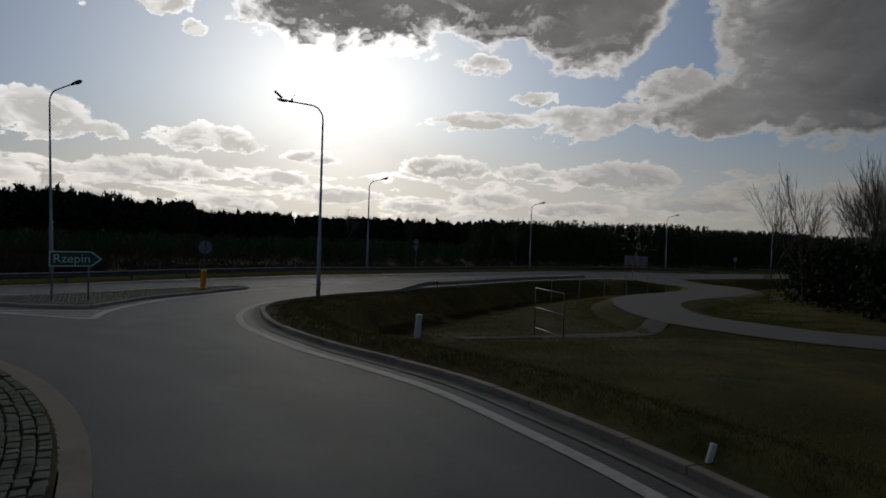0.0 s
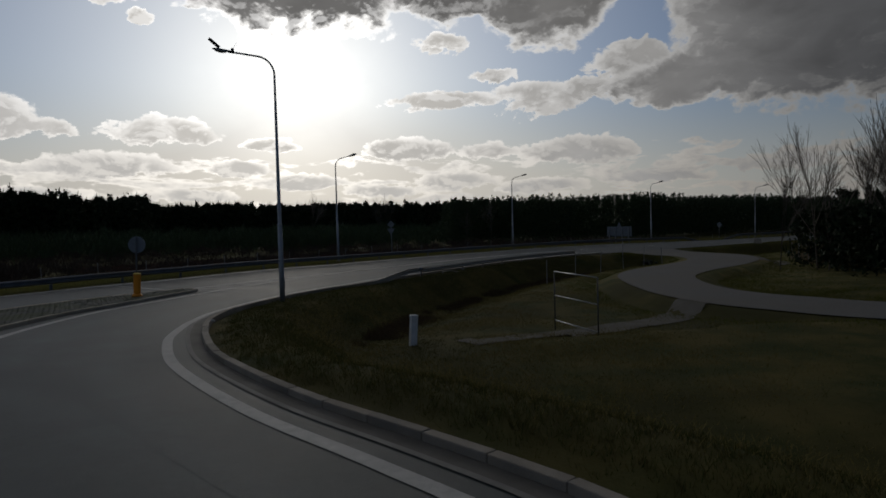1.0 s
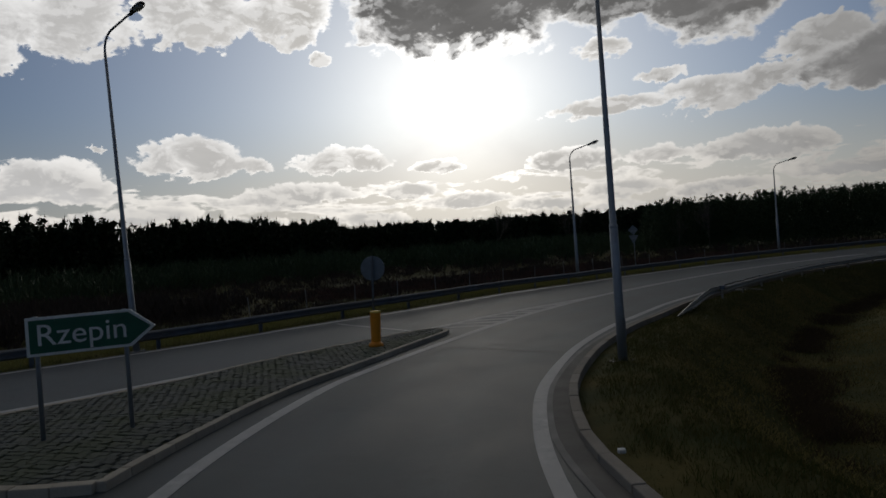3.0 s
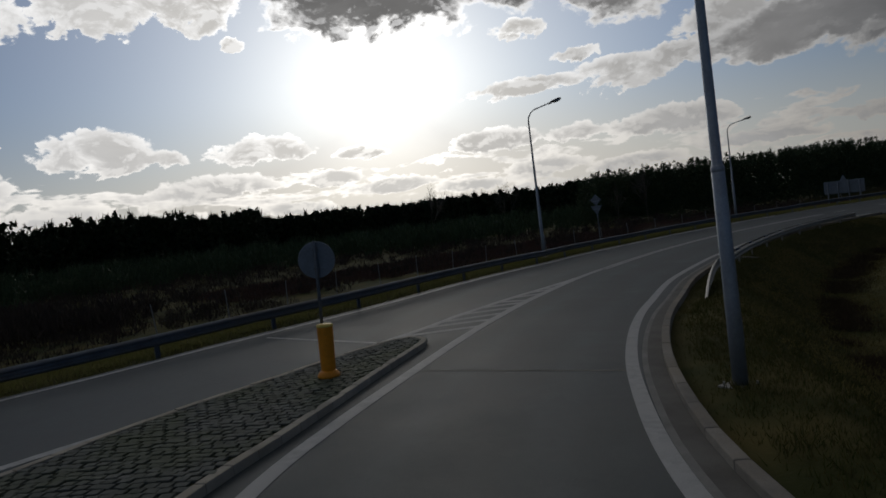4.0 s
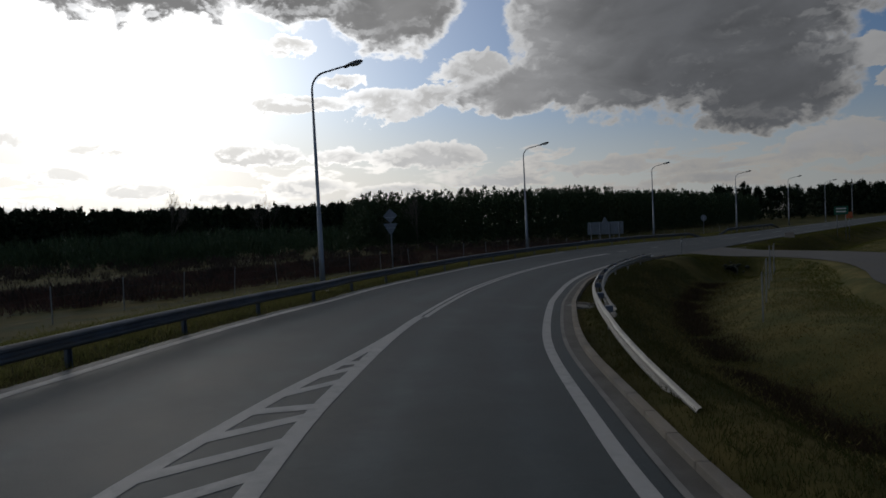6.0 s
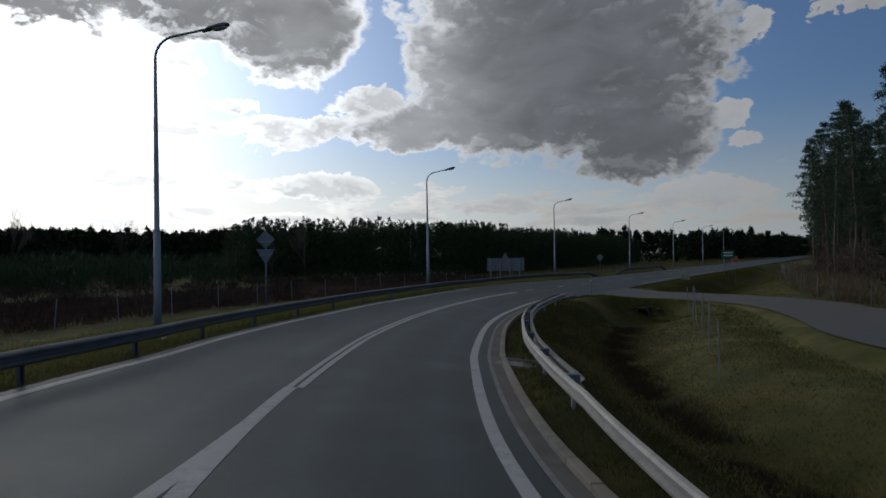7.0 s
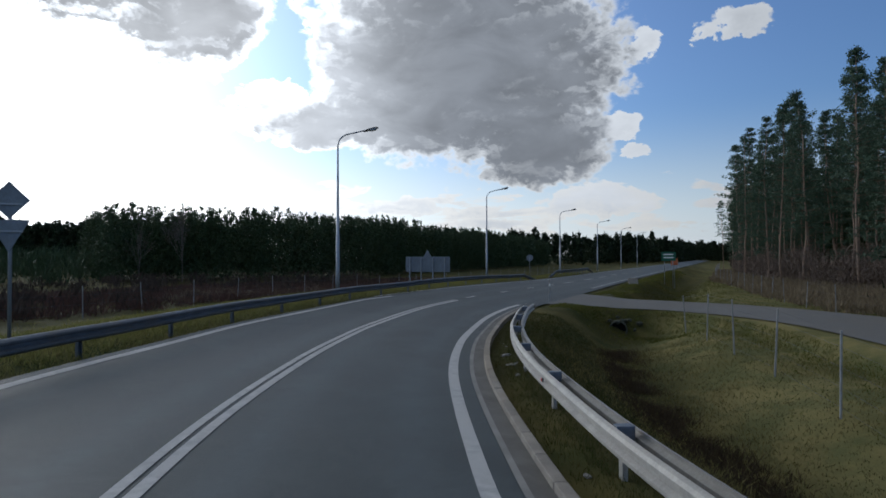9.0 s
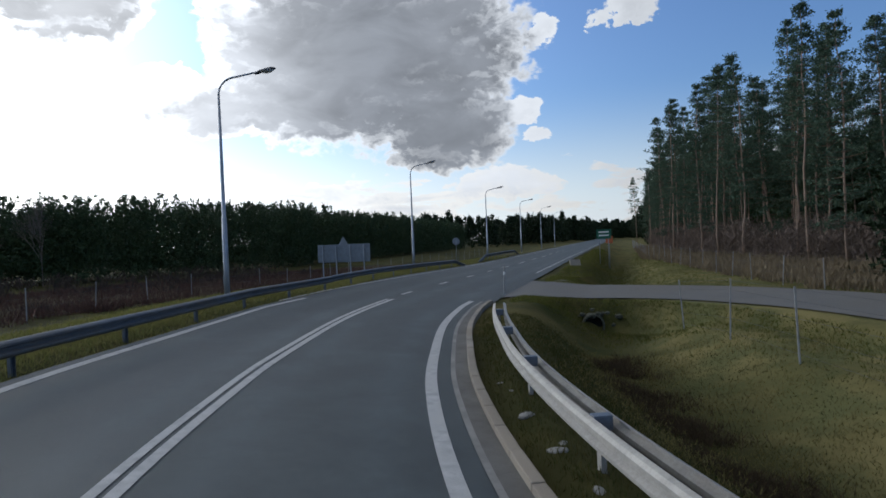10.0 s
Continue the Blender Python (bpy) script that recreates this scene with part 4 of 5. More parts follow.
M["spacer"] = material("spacer_steel", (0.16, 0.19, 0.24), (0.11, 0.13, 0.16), 3.0, 0.5, 0.5, 0.05, 25)
rl = offset(EDGE_L, -0.62)
guard_rail(rl[(rl[:, 1] > 12) & (rl[:, 0] < 40.5)], 1, M["rail_dark"], "weathered galvanised guard rail on the outer verge", height=0.67, post_step=3.5, first_post=3.0, down_end=4.0)
guard_rail(offset(CENTRE[(CENTRE[:, 0] > 47) & (CENTRE[:, 0] < 70)], -4.7), 1, M["rail_dark"], "short galvanised guard rail further along the verge", down_start=4, down_end=4)
rr_line = np.vstack([offset(EDGE_R, 1.70)[(EDGE_R[:, 1] > 32.8) & (EDGE_R[:, 0] < 14.8)], [(15.6, 62.2), (16.4, 62.9)]])
guard_rail(resample(curve_through(rr_line[::6].tolist(), 6), 0.5), -1, M["steel"], "bright galvanised double guard rail on the inner verge", height=0.62, post_step=3.5, first_post=1.0, double=True, down_start=6.5)


# ---- signs and bollards ----
def sign_post(root, h, r=0.032, at=(0, 0), z0=0.0, mat="lamp_pole"):
    return part("post", lathe_bm([(r, z0 - 0.1), (r, h), (r * 0.8, h + 0.01)], 12, Matrix.Translation((at[0], at[1], 0))), M[mat], root, smooth=True)


def keep_right_bollard(x, y):
    b = tagged(new("traffic_bollard"), "yellow plastic traffic bollard on the paved island", "bollard")
    b.matrix_basis = pose(x, y, rz(x, y) + 0.11, 0, 2.5, 0)
    part("body", lathe_bm([(0.13, 0.1), (0.135, 0.14), (0.142, 0.5), (0.148, 0.93), (0.15, 0.95)], 20), M["yellow"], b, smooth=True)
    part("rim", lathe_bm([(0.152, 0.945), (0.155, 0.96), (0.15, 0.985), (0.10, 1.0), (0.04, 1.0)], 20), M["yellow_rim"], b, "pale yellow rounded cap", True)
    part("foot", lathe_bm([(0.21, 0.0), (0.21, 0.05), (0.17, 0.10), (0.135, 0.13)], 20), M["yellow"], b, smooth=True)
    s = tagged(new("road_sign"), "round road sign seen from its grey back, on a thin post", "road sign")
    s.matrix_basis = pose(x - 0.10, y + 0.16, rz(x, y) + 0.1, 0, 2, 6)
    sign_post(s, 2.55, mat="rail_dark")
    disc = lathe_bm([(0.335, -0.02), (0.35, -0.02), (0.352, 0.0), (0.345, 0.01)], 40, pose(0, 0.06, 2.2, 90))
    plate = part("plate", disc, M["sign_back"], s)
    for zz in (2.02, 2.38):
        part("bracket", box_bm(0.42, 0.012, 0.025, zz, 0.003, at=(0, 0.036)), M["sign_back"], plate)
        part("clamp", box_bm(0.09, 0.075, 0.03, zz, 0.004), M["rail_dark"], plate)


keep_right_bollard(-11.45, 24.95)


def text_mesh(body, size, mat, parent, m):
    cu = bpy.data.curves.new("lettering", "FONT")
    cu.body, cu.size, cu.extrude, cu.align_x, cu.align_y = body, size, 0.002, "CENTER", "CENTER"
    tmp = bpy.data.objects.new("lettering", cu)
    me = bpy.data.meshes.new_from_object(tmp)
    bpy.data.objects.remove(tmp)
    me.materials.append(mat)
    ob = new("lettering", me)
    ob.parent = parent
    ob.matrix_basis = m
    return ob


def arrow_sign():
    root = tagged(new("direction_sign"), "green arrow-shaped direction sign with white lettering, on two posts", "direction sign")
    x, y = -12.88, 16.72
    root.matrix_basis = pose(x, y, rz(x, y) + 0.1, 0, 0, 37)
    w, h, zc = 1.80, 0.60, 1.62
    out = [(-w / 2, zc - h / 2), (w / 2 - 0.36, zc - h / 2), (w / 2, zc), (w / 2 - 0.36, zc + h / 2), (-w / 2, zc + h / 2)]
    plate = part("plate", prism_bm(out, 0.03), M["sign_white"], root, "white-edged sign plate")
    k = 0.045
    inn = [(-w / 2 + k, zc - h / 2 + k), (w / 2 - 0.36 - k * 0.6, zc - h / 2 + k), (w / 2 - k * 1.5, zc), (w / 2 - 0.36 - k * 0.6, zc + h / 2 - k), (-w / 2 + k, zc + h / 2 - k)]
    bm = prism_bm(inn, 0.006)
    bm.transform(Matrix.Translation((0, -0.017, 0)))
    part("face", bm, M["sign_green"], plate, "dark green face")
    text_mesh("Rzepin", 0.47, M["sign_white"], plate, pose(-0.14, -0.0215, zc, 90))
    for px in (-0.78, 0.45):
        sign_post(root, zc + h / 2, 0.035, (px, 0.06))


arrow_sign()


def diamond_sign():
    root = tagged(new("road_sign"), "diamond and triangle road signs seen from the grey back", "road sign")
    x, y = -3.1, 56.4
    zb = gz(x, y)
    root.matrix_basis = pose(x, y, zb, 0, 0, -20)
    top = 3.28 - zb
    sign_post(root, top - 0.1, 0.035, (0, 0.05))
    r = 0.37
    a = part("diamond_plate", prism_bm([(0, top - 2 * r), (r, top - r), (0, top), (-r, top - r)], 0.02), M["sign_back"], root)
    z1 = top - 2 * r - 0.02
    b = part("triangle_plate", prism_bm([(0, z1 - 0.64), (0.37, z1), (-0.37, z1)], 0.02), M["sign_back"], root)
    part("bracket", box_bm(0.5, 0.03, 0.04, top - r - 0.1, 0.004, at=(0, -0.02)), M["lamp_pole"], a)
    part("bracket", box_bm(0.5, 0.03, 0.04, z1 - 0.25, 0.004, at=(0, -0.02)), M["lamp_pole"], b)


diamond_sign()


def info_board():
    root = tagged(new("information_board"), "large grey-backed road information board on four legs", "sign board")
    x, y = 29.05, 92.5
    zb = gz(x, y)
    root.matrix_basis = pose(x, y, zb, 0, 0, math.degrees(math.atan2(-4.15, 2.5)))
    top = 1.85 - zb
    w, h = 4.85, 1.5
    pan = part("panel", box_bm(w, 0.05, h, top - h, 0.01), M["sign_back"], root)
    for zz in (0.2, 0.75, 1.3):
        part("stiffener", box_bm(w - 0.1, 0.05, 0.06, top - h + zz, 0.005, at=(0, -0.055)), M["sign_back"], pan)
    for px in (-1.9, -0.65, 0.65, 1.9):
        part("leg", box_bm(0.09, 0.09, top - 0.1, 0, 0.008, at=(px, -0.11)), M["lamp_pole"], root)
    part("top_plate", prism_bm([(-0.42, top), (0.42, top), (0.0, top + 0.68)], 0.03), M["sign_back"], root)


info_board()


def small_sign(x, y, top, w, h, mat, label, turn, legs=2, zc=None):
    root = tagged(new("road_sign"), label, "road sign")
    zb = gz(x, y)
    root.matrix_basis = pose(x, y, zb, 0, 0, turn)
    t = top - zb
    pl = part("plate", box_bm(w, 0.03, h, t - h, 0.008), mat, root)
    for px in ((-w * 0.3, w * 0.3) if legs == 2 else (0,)):
        sign_post(root, t - 0.02, 0.035, (px, 0.05))
    if mat == M["sign_green"]:
        for zz in (0.3, 0.65):
            part("text_bar", box_bm(w * 0.7, 0.006, h * 0.13, t - h + h * zz, 0, at=(0, -0.018)), M["sign_white"], pl)
    return root


small_sign(56.6, 85.2, 2.35, 1.5, 1.0, M["sign_green"], "small green road sign with white lines of writing", -58)
small_sign(58.2, 85.6, 1.6, 0.75, 0.75, M["orange"], "small orange square sign beside the green one", -58, 1)
s = tagged(new("road_sign"), "small round road sign seen from behind on a post", "road sign")
s.matrix_basis = pose(46.8, 97.6, gz(46.8, 97.6), 0, 0, -58)
sign_post(s, 2.6)
part("plate", lathe_bm([(0.40, -0.01), (0.405, 0), (0.40, 0.01)], 28, pose(0, 0.05, 2.45, 90)), M["sign_back"], s)


def marker_post():
    root = tagged(new("marker_post"), "white concrete marker post standing in the ditch grass", "marker post")
    x, y = 0.42, 19.75
    zb = gz(x, y)
    root.matrix_basis = pose(x, y, zb, 2, 3, 25)
    part("shaft", box_bm(0.24, 0.18, -0.26 - zb - 0.1, -0.1, 0.02), M["white_post"], root)
    part("cap", box_bm(0.26, 0.20, 0.1, -0.26 - zb - 0.2, 0.03), M["white_post"], root, "sunlit white cap")


marker_post()


def rail_frame():
    """Three bright horizontal bars between two posts."""
    root = tagged(new("barrier"), "steel barrier of three bright horizontal bars between thin posts", "barrier")
    a, b = Vector((5.72, 22.1, 0)), Vector((6.63, 19.3, 0))
    for p in (a, b):
        g = gz(p.x, p.y)
        part("post", tube_bm([(p.x, p.y, min(g, -1.1) - 0.1), (p.x, p.y, 0.8)], 0.024, 8), M["wire"], root, smooth=True)
    for z in (-1.06, -0.12, 0.78):
        part("bar", tube_bm([(a.x, a.y, z + 0.02), (b.x, b.y, z)], 0.022, 8), M["bright"], root, smooth=True)


M["bright"] = material("bright_steel", (0.40, 0.41, 0.41), (0.30, 0.31, 0.31), 3.0, 0.35, 0.3, 0.02, 30)
rail_frame()


# ---- fences ----
def fence(points, step, height, label, lean=2.0, wires=(0.25, 0.7, 1.15, 1.6, 1.9)):
    root = tagged(new("fence"), label, "fence", kind="structure")
    q = resample(np.array(points, float), step)
    g = ground_z(q[:, 0], q[:, 1])[0]
    src = None
    tops = []
    for k, (p, z) in enumerate(zip(q, g)):
        m = pose(p[0], p[1], z, random.gauss(0, lean), random.gauss(0, lean), random.uniform(0, 90))
        if src is None:
            src = part("fence_post", lathe_bm([(0.026, -0.2), (0.026, height), (0.016, height + 0.02)], 8), M["fence_post"], root)
            src.matrix_basis = m
        else:
            share("fence_post", src, root, m)
        tops.append(m)
    for w in wires:
        if w < height:
            part("wire", tube_bm([m @ Vector((0, 0, w)) for m in tops], 0.0035, 4), M["wire"], root)
    return root


M["fence_post"] = material("grey_fence_post", (0.27, 0.275, 0.275), (0.19, 0.19, 0.19), 3.0, 0.7, 0.1, 0.2, 30, 1.0, None, 0.3)
fence([(9.5, 45.2), (15.7, 51.7), (18.6, 54.7), (22.0, 58.2), (25.2, 61.6)], 4.1, 1.95, "thin grey-posted wire fence across the ditch bank")
fence([(33.6, 52), (35.6, 58.2), (39.9, 63.4), (48, 70.3), (56.4, 77.4), (70, 88), (100, 107), (150, 138)], 3.6, 1.7, "wire fence in front of the pine stand")
far_fence = offset(EDGE_L, -13.5)
fence(far_fence[(far_fence[:, 1] > 40) & (far_fence[:, 0] < 90)][::4], 4.0, 1.6, "old wire fence with pale posts before the young wood")

# small things by the road
def kerb_reflector():
    root = tagged(new("kerb_reflector"), "small white and blue reflector fixed on the kerb", "reflector")
    x, y = -4.95, 16.1
    root.matrix_basis = pose(x, y, rz(x, y) + 0.11, 0, 0, 10)
    part("housing", box_bm(0.09, 0.07, 0.05, 0, 0.012), M["white_post"], root)
    part("lens", box_bm(0.06, 0.012, 0.03, 0.01, 0.003, at=(0, -0.039)), M["lamp_glass"], root, "pale lens")


def leaning_stake():
    root = tagged(new("marker_stake"), "short pale stake leaning behind the kerb", "stake")
    root.matrix_basis = pose(5.6, 0.95, gz(5.6, 0.95), 4, 14, 20)
    part("shaft", box_bm(0.08, 0.05, 0.30, -0.05, 0.012), M["white_post"], root)


def delineator(x, y):
    root = tagged(new("delineator_post"), "thin grey delineator post at the road junction", "post")
    root.matrix_basis = pose(x, y, gz(x, y), 1, 1, 0)
    part("shaft", lathe_bm([(0.04, -0.1), (0.04, 1.35), (0.03, 1.4)], 10), M["fence_post"], root)
    part("band", lathe_bm([(0.044, 1.0), (0.044, 1.15)], 10), M["white_post"], root, "white reflective band")


kerb_reflector()
leaning_stake()
delineator(22.1, 67.9)


def headwall(x, y, turn):
    root = tagged(new("headwall"), "small pale concrete headwall in the far ditch", "headwall")
    z = gz(x, y)
    root.matrix_basis = pose(x, y, z, -18, 0, turn)
    bm = box_bm(0.9, 0.2, 0.8, -0.25, 0.03)
    part("slab", bm, M["concrete"], root)


headwall(43.5, 79.4, -30)


def rail_reflector():
    root = tagged(new("rail_reflector"), "small red reflector fixed to the guard rail", "reflector")
    q = offset(EDGE_R, 1.70)
    k = int(np.hypot(q[:, 0] - 5.2, q[:, 1] - 49.5).argmin())
    t = tangents(EDGE_R)[k]
    root.matrix_basis = pose(q[k, 0] - t[1] * 0.165, q[k, 1] + t[0] * 0.165, gz(*q[k]) + 0.48, 0, 0, -math.degrees(math.atan2(t[0], t[1])))
    part("housing", box_bm(0.03, 0.09, 0.07, -0.035, 0.008), M["luminaire"], root)
    part("lens", box_bm(0.012, 0.07, 0.05, -0.025, 0.003, at=(-0.019, 0)), M["red_lens"], root, "red lens")


rail_reflector()

# ---- drainage ----
def drain_chute():
    root = tagged(new("drain_chute"), "concrete drainage chute with a dark slot across the verge", "drain")
    x, y = 1.95, 45.0
    root.matrix_basis = pose(x, y, gz(x, y) + 0.02, 0, 3, -46)
    part("slab", box_bm(1.15, 0.62, 0.10, -0.07, 0.02, at=(-0.1, -0.12)), M["gutter_edge"], root)
    for yy in (0.22, 0.42):
        part("channel_wall", box_bm(1.55, 0.05, 0.13, -0.06, 0.012, at=(0.1, yy)), M["concrete"], root)
    # black strip painting the shade between the channel walls
    part("slot", box_bm(1.5, 0.14, 0.02, -0.01, 0.004, at=(0.1, 0.32)), M["dark"], root)


def verge_stone(x, y, size):
    root = tagged(new("stone"), "flat pale stone lying in the verge grass", "stone")
    root.matrix_basis = pose(x, y, gz(x, y) - 0.015, random.gauss(0, 5), random.gauss(0, 5), random.uniform(0, 180))
    bm = bmesh.new()
    bmesh.ops.create_icosphere(bm, subdivisions=2, radius=size)
    for v in bm.verts:
        n = noise.noise(v.co * 6 / size * 0.3)
        v.co = Vector((v.co.x * (1 + 0.3 * n), v.co.y * (0.62 + 0.2 * n), v.co.z * 0.32))
    part("body", bm, M["gutter_edge"], root)


for sx, sy, sz in ((9.29, 56.24, 0.10), (8.92, 55.67, 0.08), (7.99, 54.54, 0.17), (7.06, 53.26, 0.15), (7.3, 53.35, 0.09), (6.4, 52.2, 0.1), (3.0, 46.9, 0.08)):
    verge_stone(sx, sy, sz)
drain_chute()


def culvert():
    root = tagged(new("culvert"), "dark round culvert mouth in a low stone headwall", "culvert")
    x, y = 23.0, 63.6
    z = -2.15
    root.matrix_basis = pose(x, y, z, 0, 0, -49)
    pipe = bmesh.new()
    seg = 20
    rings = []
    for r, d in ((0.42, 0.45), (0.49, 0.45), (0.49, 1.8), (0.42, 1.8)):
        rings.append([pipe.verts.new((r * math.cos(2 * math.pi * k / seg), d, r * math.sin(2 * math.pi * k / seg))) for k in range(seg)])
    for i in range(4):
        a, b = rings[i], rings[(i + 1) % 4]
        for k in range(seg):
            pipe.faces.new((a[k], a[(k + 1) % seg], b[(k + 1) % seg], b[k]))
    bmesh.ops.recalc_face_normals(pipe, faces=pipe.faces)
    part("pipe", pipe, M["stone"], root)
    # black disc closes the pipe in place of the shade inside
    part("hollow", lathe_bm([(0.415, 0.0), (0.415, 0.02)], 20, pose(0, 0.75, 0, 90)), M["dark"], root)
    for k in range(12):
        s = random.uniform(0.10, 0.22)
        a = random.uniform(0, math.pi)
        r = random.uniform(0.62, 1.15)
        bm = bmesh.new()
        bmesh.ops.create_icosphere(bm, subdivisions=1, radius=s)
        for v in bm.verts:
            v.co *= random.uniform(0.75, 1.15)
        bm.transform(pose(r * math.cos(a) * 1.3, 0.45 + random.uniform(0, 0.5), r * math.sin(a) * 0.75 - 0.1, 0, 0, random.uniform(0, 180)) @ Matrix.Diagonal((1, 0.8, 0.7, 1)))
        part("stone", bm, M["stone"], root)


culvert()


# ---- vegetation ----
rng = np.random.default_rng(7)


def tri_cloud(centres, sizes, flat=0.0):
    """One small leaning triangle at each centre."""
    n = len(centres)
    a = rng.normal(size=(n, 3))
    a[:, 2] *= 1 - flat
    a /= np.linalg.norm(a, axis=1)[:, None]
    b = np.cross(a, rng.normal(size=(n, 3)))
    b /= np.linalg.norm(b, axis=1)[:, None] + 1e-9
    s = np.asarray(sizes)[:, None]
    v = np.stack([centres + a * s, centres - a * s * 0.5 + b * s * 0.55, centres - a * s * 0.5 - b * s * 0.55], 1)
    return v.reshape(-1, 3)


def tri_object(name, verts, mat, parent=None):
    n = len(verts) // 3
    me = bpy.data.meshes.new(name)
    me.vertices.add(len(verts))
    me.vertices.foreach_set("co", np.asarray(verts, np.float32).ravel())
    me.loops.add(len(verts))
    me.loops.foreach_set("vertex_index", np.arange(len(verts), dtype=np.int32))
    me.polygons.add(n)
    me.polygons.foreach_set("loop_start", np.arange(0, 3 * n, 3, dtype=np.int32))
    me.materials.append(mat)
    me.update(calc_edges=True)
    me.validate()
    ob = new(name, me)
    if parent:
        ob.parent = parent
    return ob


def conifer_tris(x, y, z, h, r, n, low, spire, size):
    """A conifer: upswept boughs, each a spray of small needles."""
    nb = n // 7
    t = rng.random(nb) ** 0.8
    a = rng.random(nb) * 2 * math.pi
    ln = r * np.maximum((1 - t) ** 0.6, 0.10) * rng.uniform(0.55, 1.15, nb)
    hh = h * (low + (1 - low) * t * 0.96)
    s = rng.random((nb, 6)) ** 0.7
    cx = x + (np.cos(a) * ln)[:, None] * s
    cy = y + (np.sin(a) * ln)[:, None] * s
    cz = z + hh[:, None] + ln[:, None] * 0.45 * s * s
    c = np.stack([cx, cy, cz], 2).reshape(-1, 3) + rng.normal(0, size * 0.35, (nb * 6, 3))
    v = tri_cloud(c, size * rng.uniform(0.4, 1.0, len(c)))
    # upright candles at the bough tips
    tip = np.c_[x + np.cos(a) * ln, y + np.sin(a) * ln, z + hh + ln * 0.4]
    d = np.c_[np.cos(a) * 0.2, np.sin(a) * 0.2, np.ones(nb)] * (size * rng.uniform(0.9, 2.4, nb))[:, None]
    w = np.c_[rng.normal(size=nb), rng.normal(size=nb), np.zeros(nb)] * size * 0.13
    return np.vstack([v, np.stack([tip - w, tip + w, tip + d], 1).reshape(-1, 3)])


def scatter(poly, n, seed):
    g = np.random.default_rng(seed)
    p = np.array(poly)
    lo, hi = p.min(0), p.max(0)
    out = []
    while len(out) < n:
        q = lo + (hi - lo) * g.random(2)
        if inside(poly, q[0], q[1]):
            out.append(q)
    return np.array(out)


def far_wood(label, poly, count, h, r, tris, seed, mat="needles_shaded", spire=1.0, size=0.5, low=0.1, var=0.07):
    pts = scatter(poly, count, seed)
    zz = ground_z(pts[:, 0], pts[:, 1])[0]
    v = [conifer_tris(p[0], p[1], z - 0.2, h * (0.955 + 0.075 * math.sin(p[0] * 0.09) * math.cos(p[1] * 0.11) + rng.uniform(-var, var)), r * rng.uniform(0.8, 1.25), tris, low, spire * rng.uniform(0.6, 1.2), size) for p, z in zip(pts, zz)]
    ob = tri_object("wood", np.vstack(v), M[mat])
    return tagged(ob, label, "forest", kind="stuff")


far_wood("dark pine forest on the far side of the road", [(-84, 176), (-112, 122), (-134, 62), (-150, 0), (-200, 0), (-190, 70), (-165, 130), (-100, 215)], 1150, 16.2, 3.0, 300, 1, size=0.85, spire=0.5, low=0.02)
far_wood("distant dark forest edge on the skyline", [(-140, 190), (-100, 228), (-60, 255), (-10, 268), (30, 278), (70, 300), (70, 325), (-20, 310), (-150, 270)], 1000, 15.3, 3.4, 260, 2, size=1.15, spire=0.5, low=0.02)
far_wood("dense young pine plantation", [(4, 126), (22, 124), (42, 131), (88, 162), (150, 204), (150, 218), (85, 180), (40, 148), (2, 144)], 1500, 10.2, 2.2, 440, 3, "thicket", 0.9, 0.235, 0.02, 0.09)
far_wood("tall pines closing the road's far end", [(150, 222), (185, 215), (225, 220), (280, 240), (420, 330), (420, 380), (200, 262), (150, 240)], 420, 14.0, 3.2, 270, 4, "needles_shaded", 0.5, 0.95, 0.02)
far_wood("wood along the straight road", [(128, 119), (190, 156), (330, 243), (420, 300), (420, 250), (200, 132), (140, 106)], 420, 16.5, 3.0, 280, 6, "needles_shaded", 0.5, 0.9, 0.05)
far_wood("wood where the road goes out of sight", [(398, 318), (395, 270), (450, 255), (530, 420), (380, 350)], 260, 15, 3.4, 260, 8, "needles_shaded", 0.5, 1.0, 0.02)
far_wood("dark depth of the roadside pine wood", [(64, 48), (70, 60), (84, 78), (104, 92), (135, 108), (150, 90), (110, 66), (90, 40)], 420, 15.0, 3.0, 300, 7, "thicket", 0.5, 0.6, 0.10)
far_wood("dark wood behind the service road", [(52, -30), (66, 0), (70, 25), (64, 44), (75, 60), (120, 60), (120, -30)], 420, 15, 2.8, 240, 5, "needles_shaded", 0.6, 0.75, 0.02)


far_wood("low dark thicket beside the service road", [(31.5, 51), (29.5, 43), (29, 36), (28.5, 30), (32, 24), (46, 18), (62, 30), (56, 48), (42, 58)], 520, 5.4, 1.5, 190, 9, "needles_shaded", 0.4, 0.34, 0.0)


# brown brush, its colour lifted to carry the haze in front of it
M["understory"] = leaf_material("hazy_brown_understory", (0.21, 0.16, 0.13), (0.12, 0.095, 0.078), 0.9)


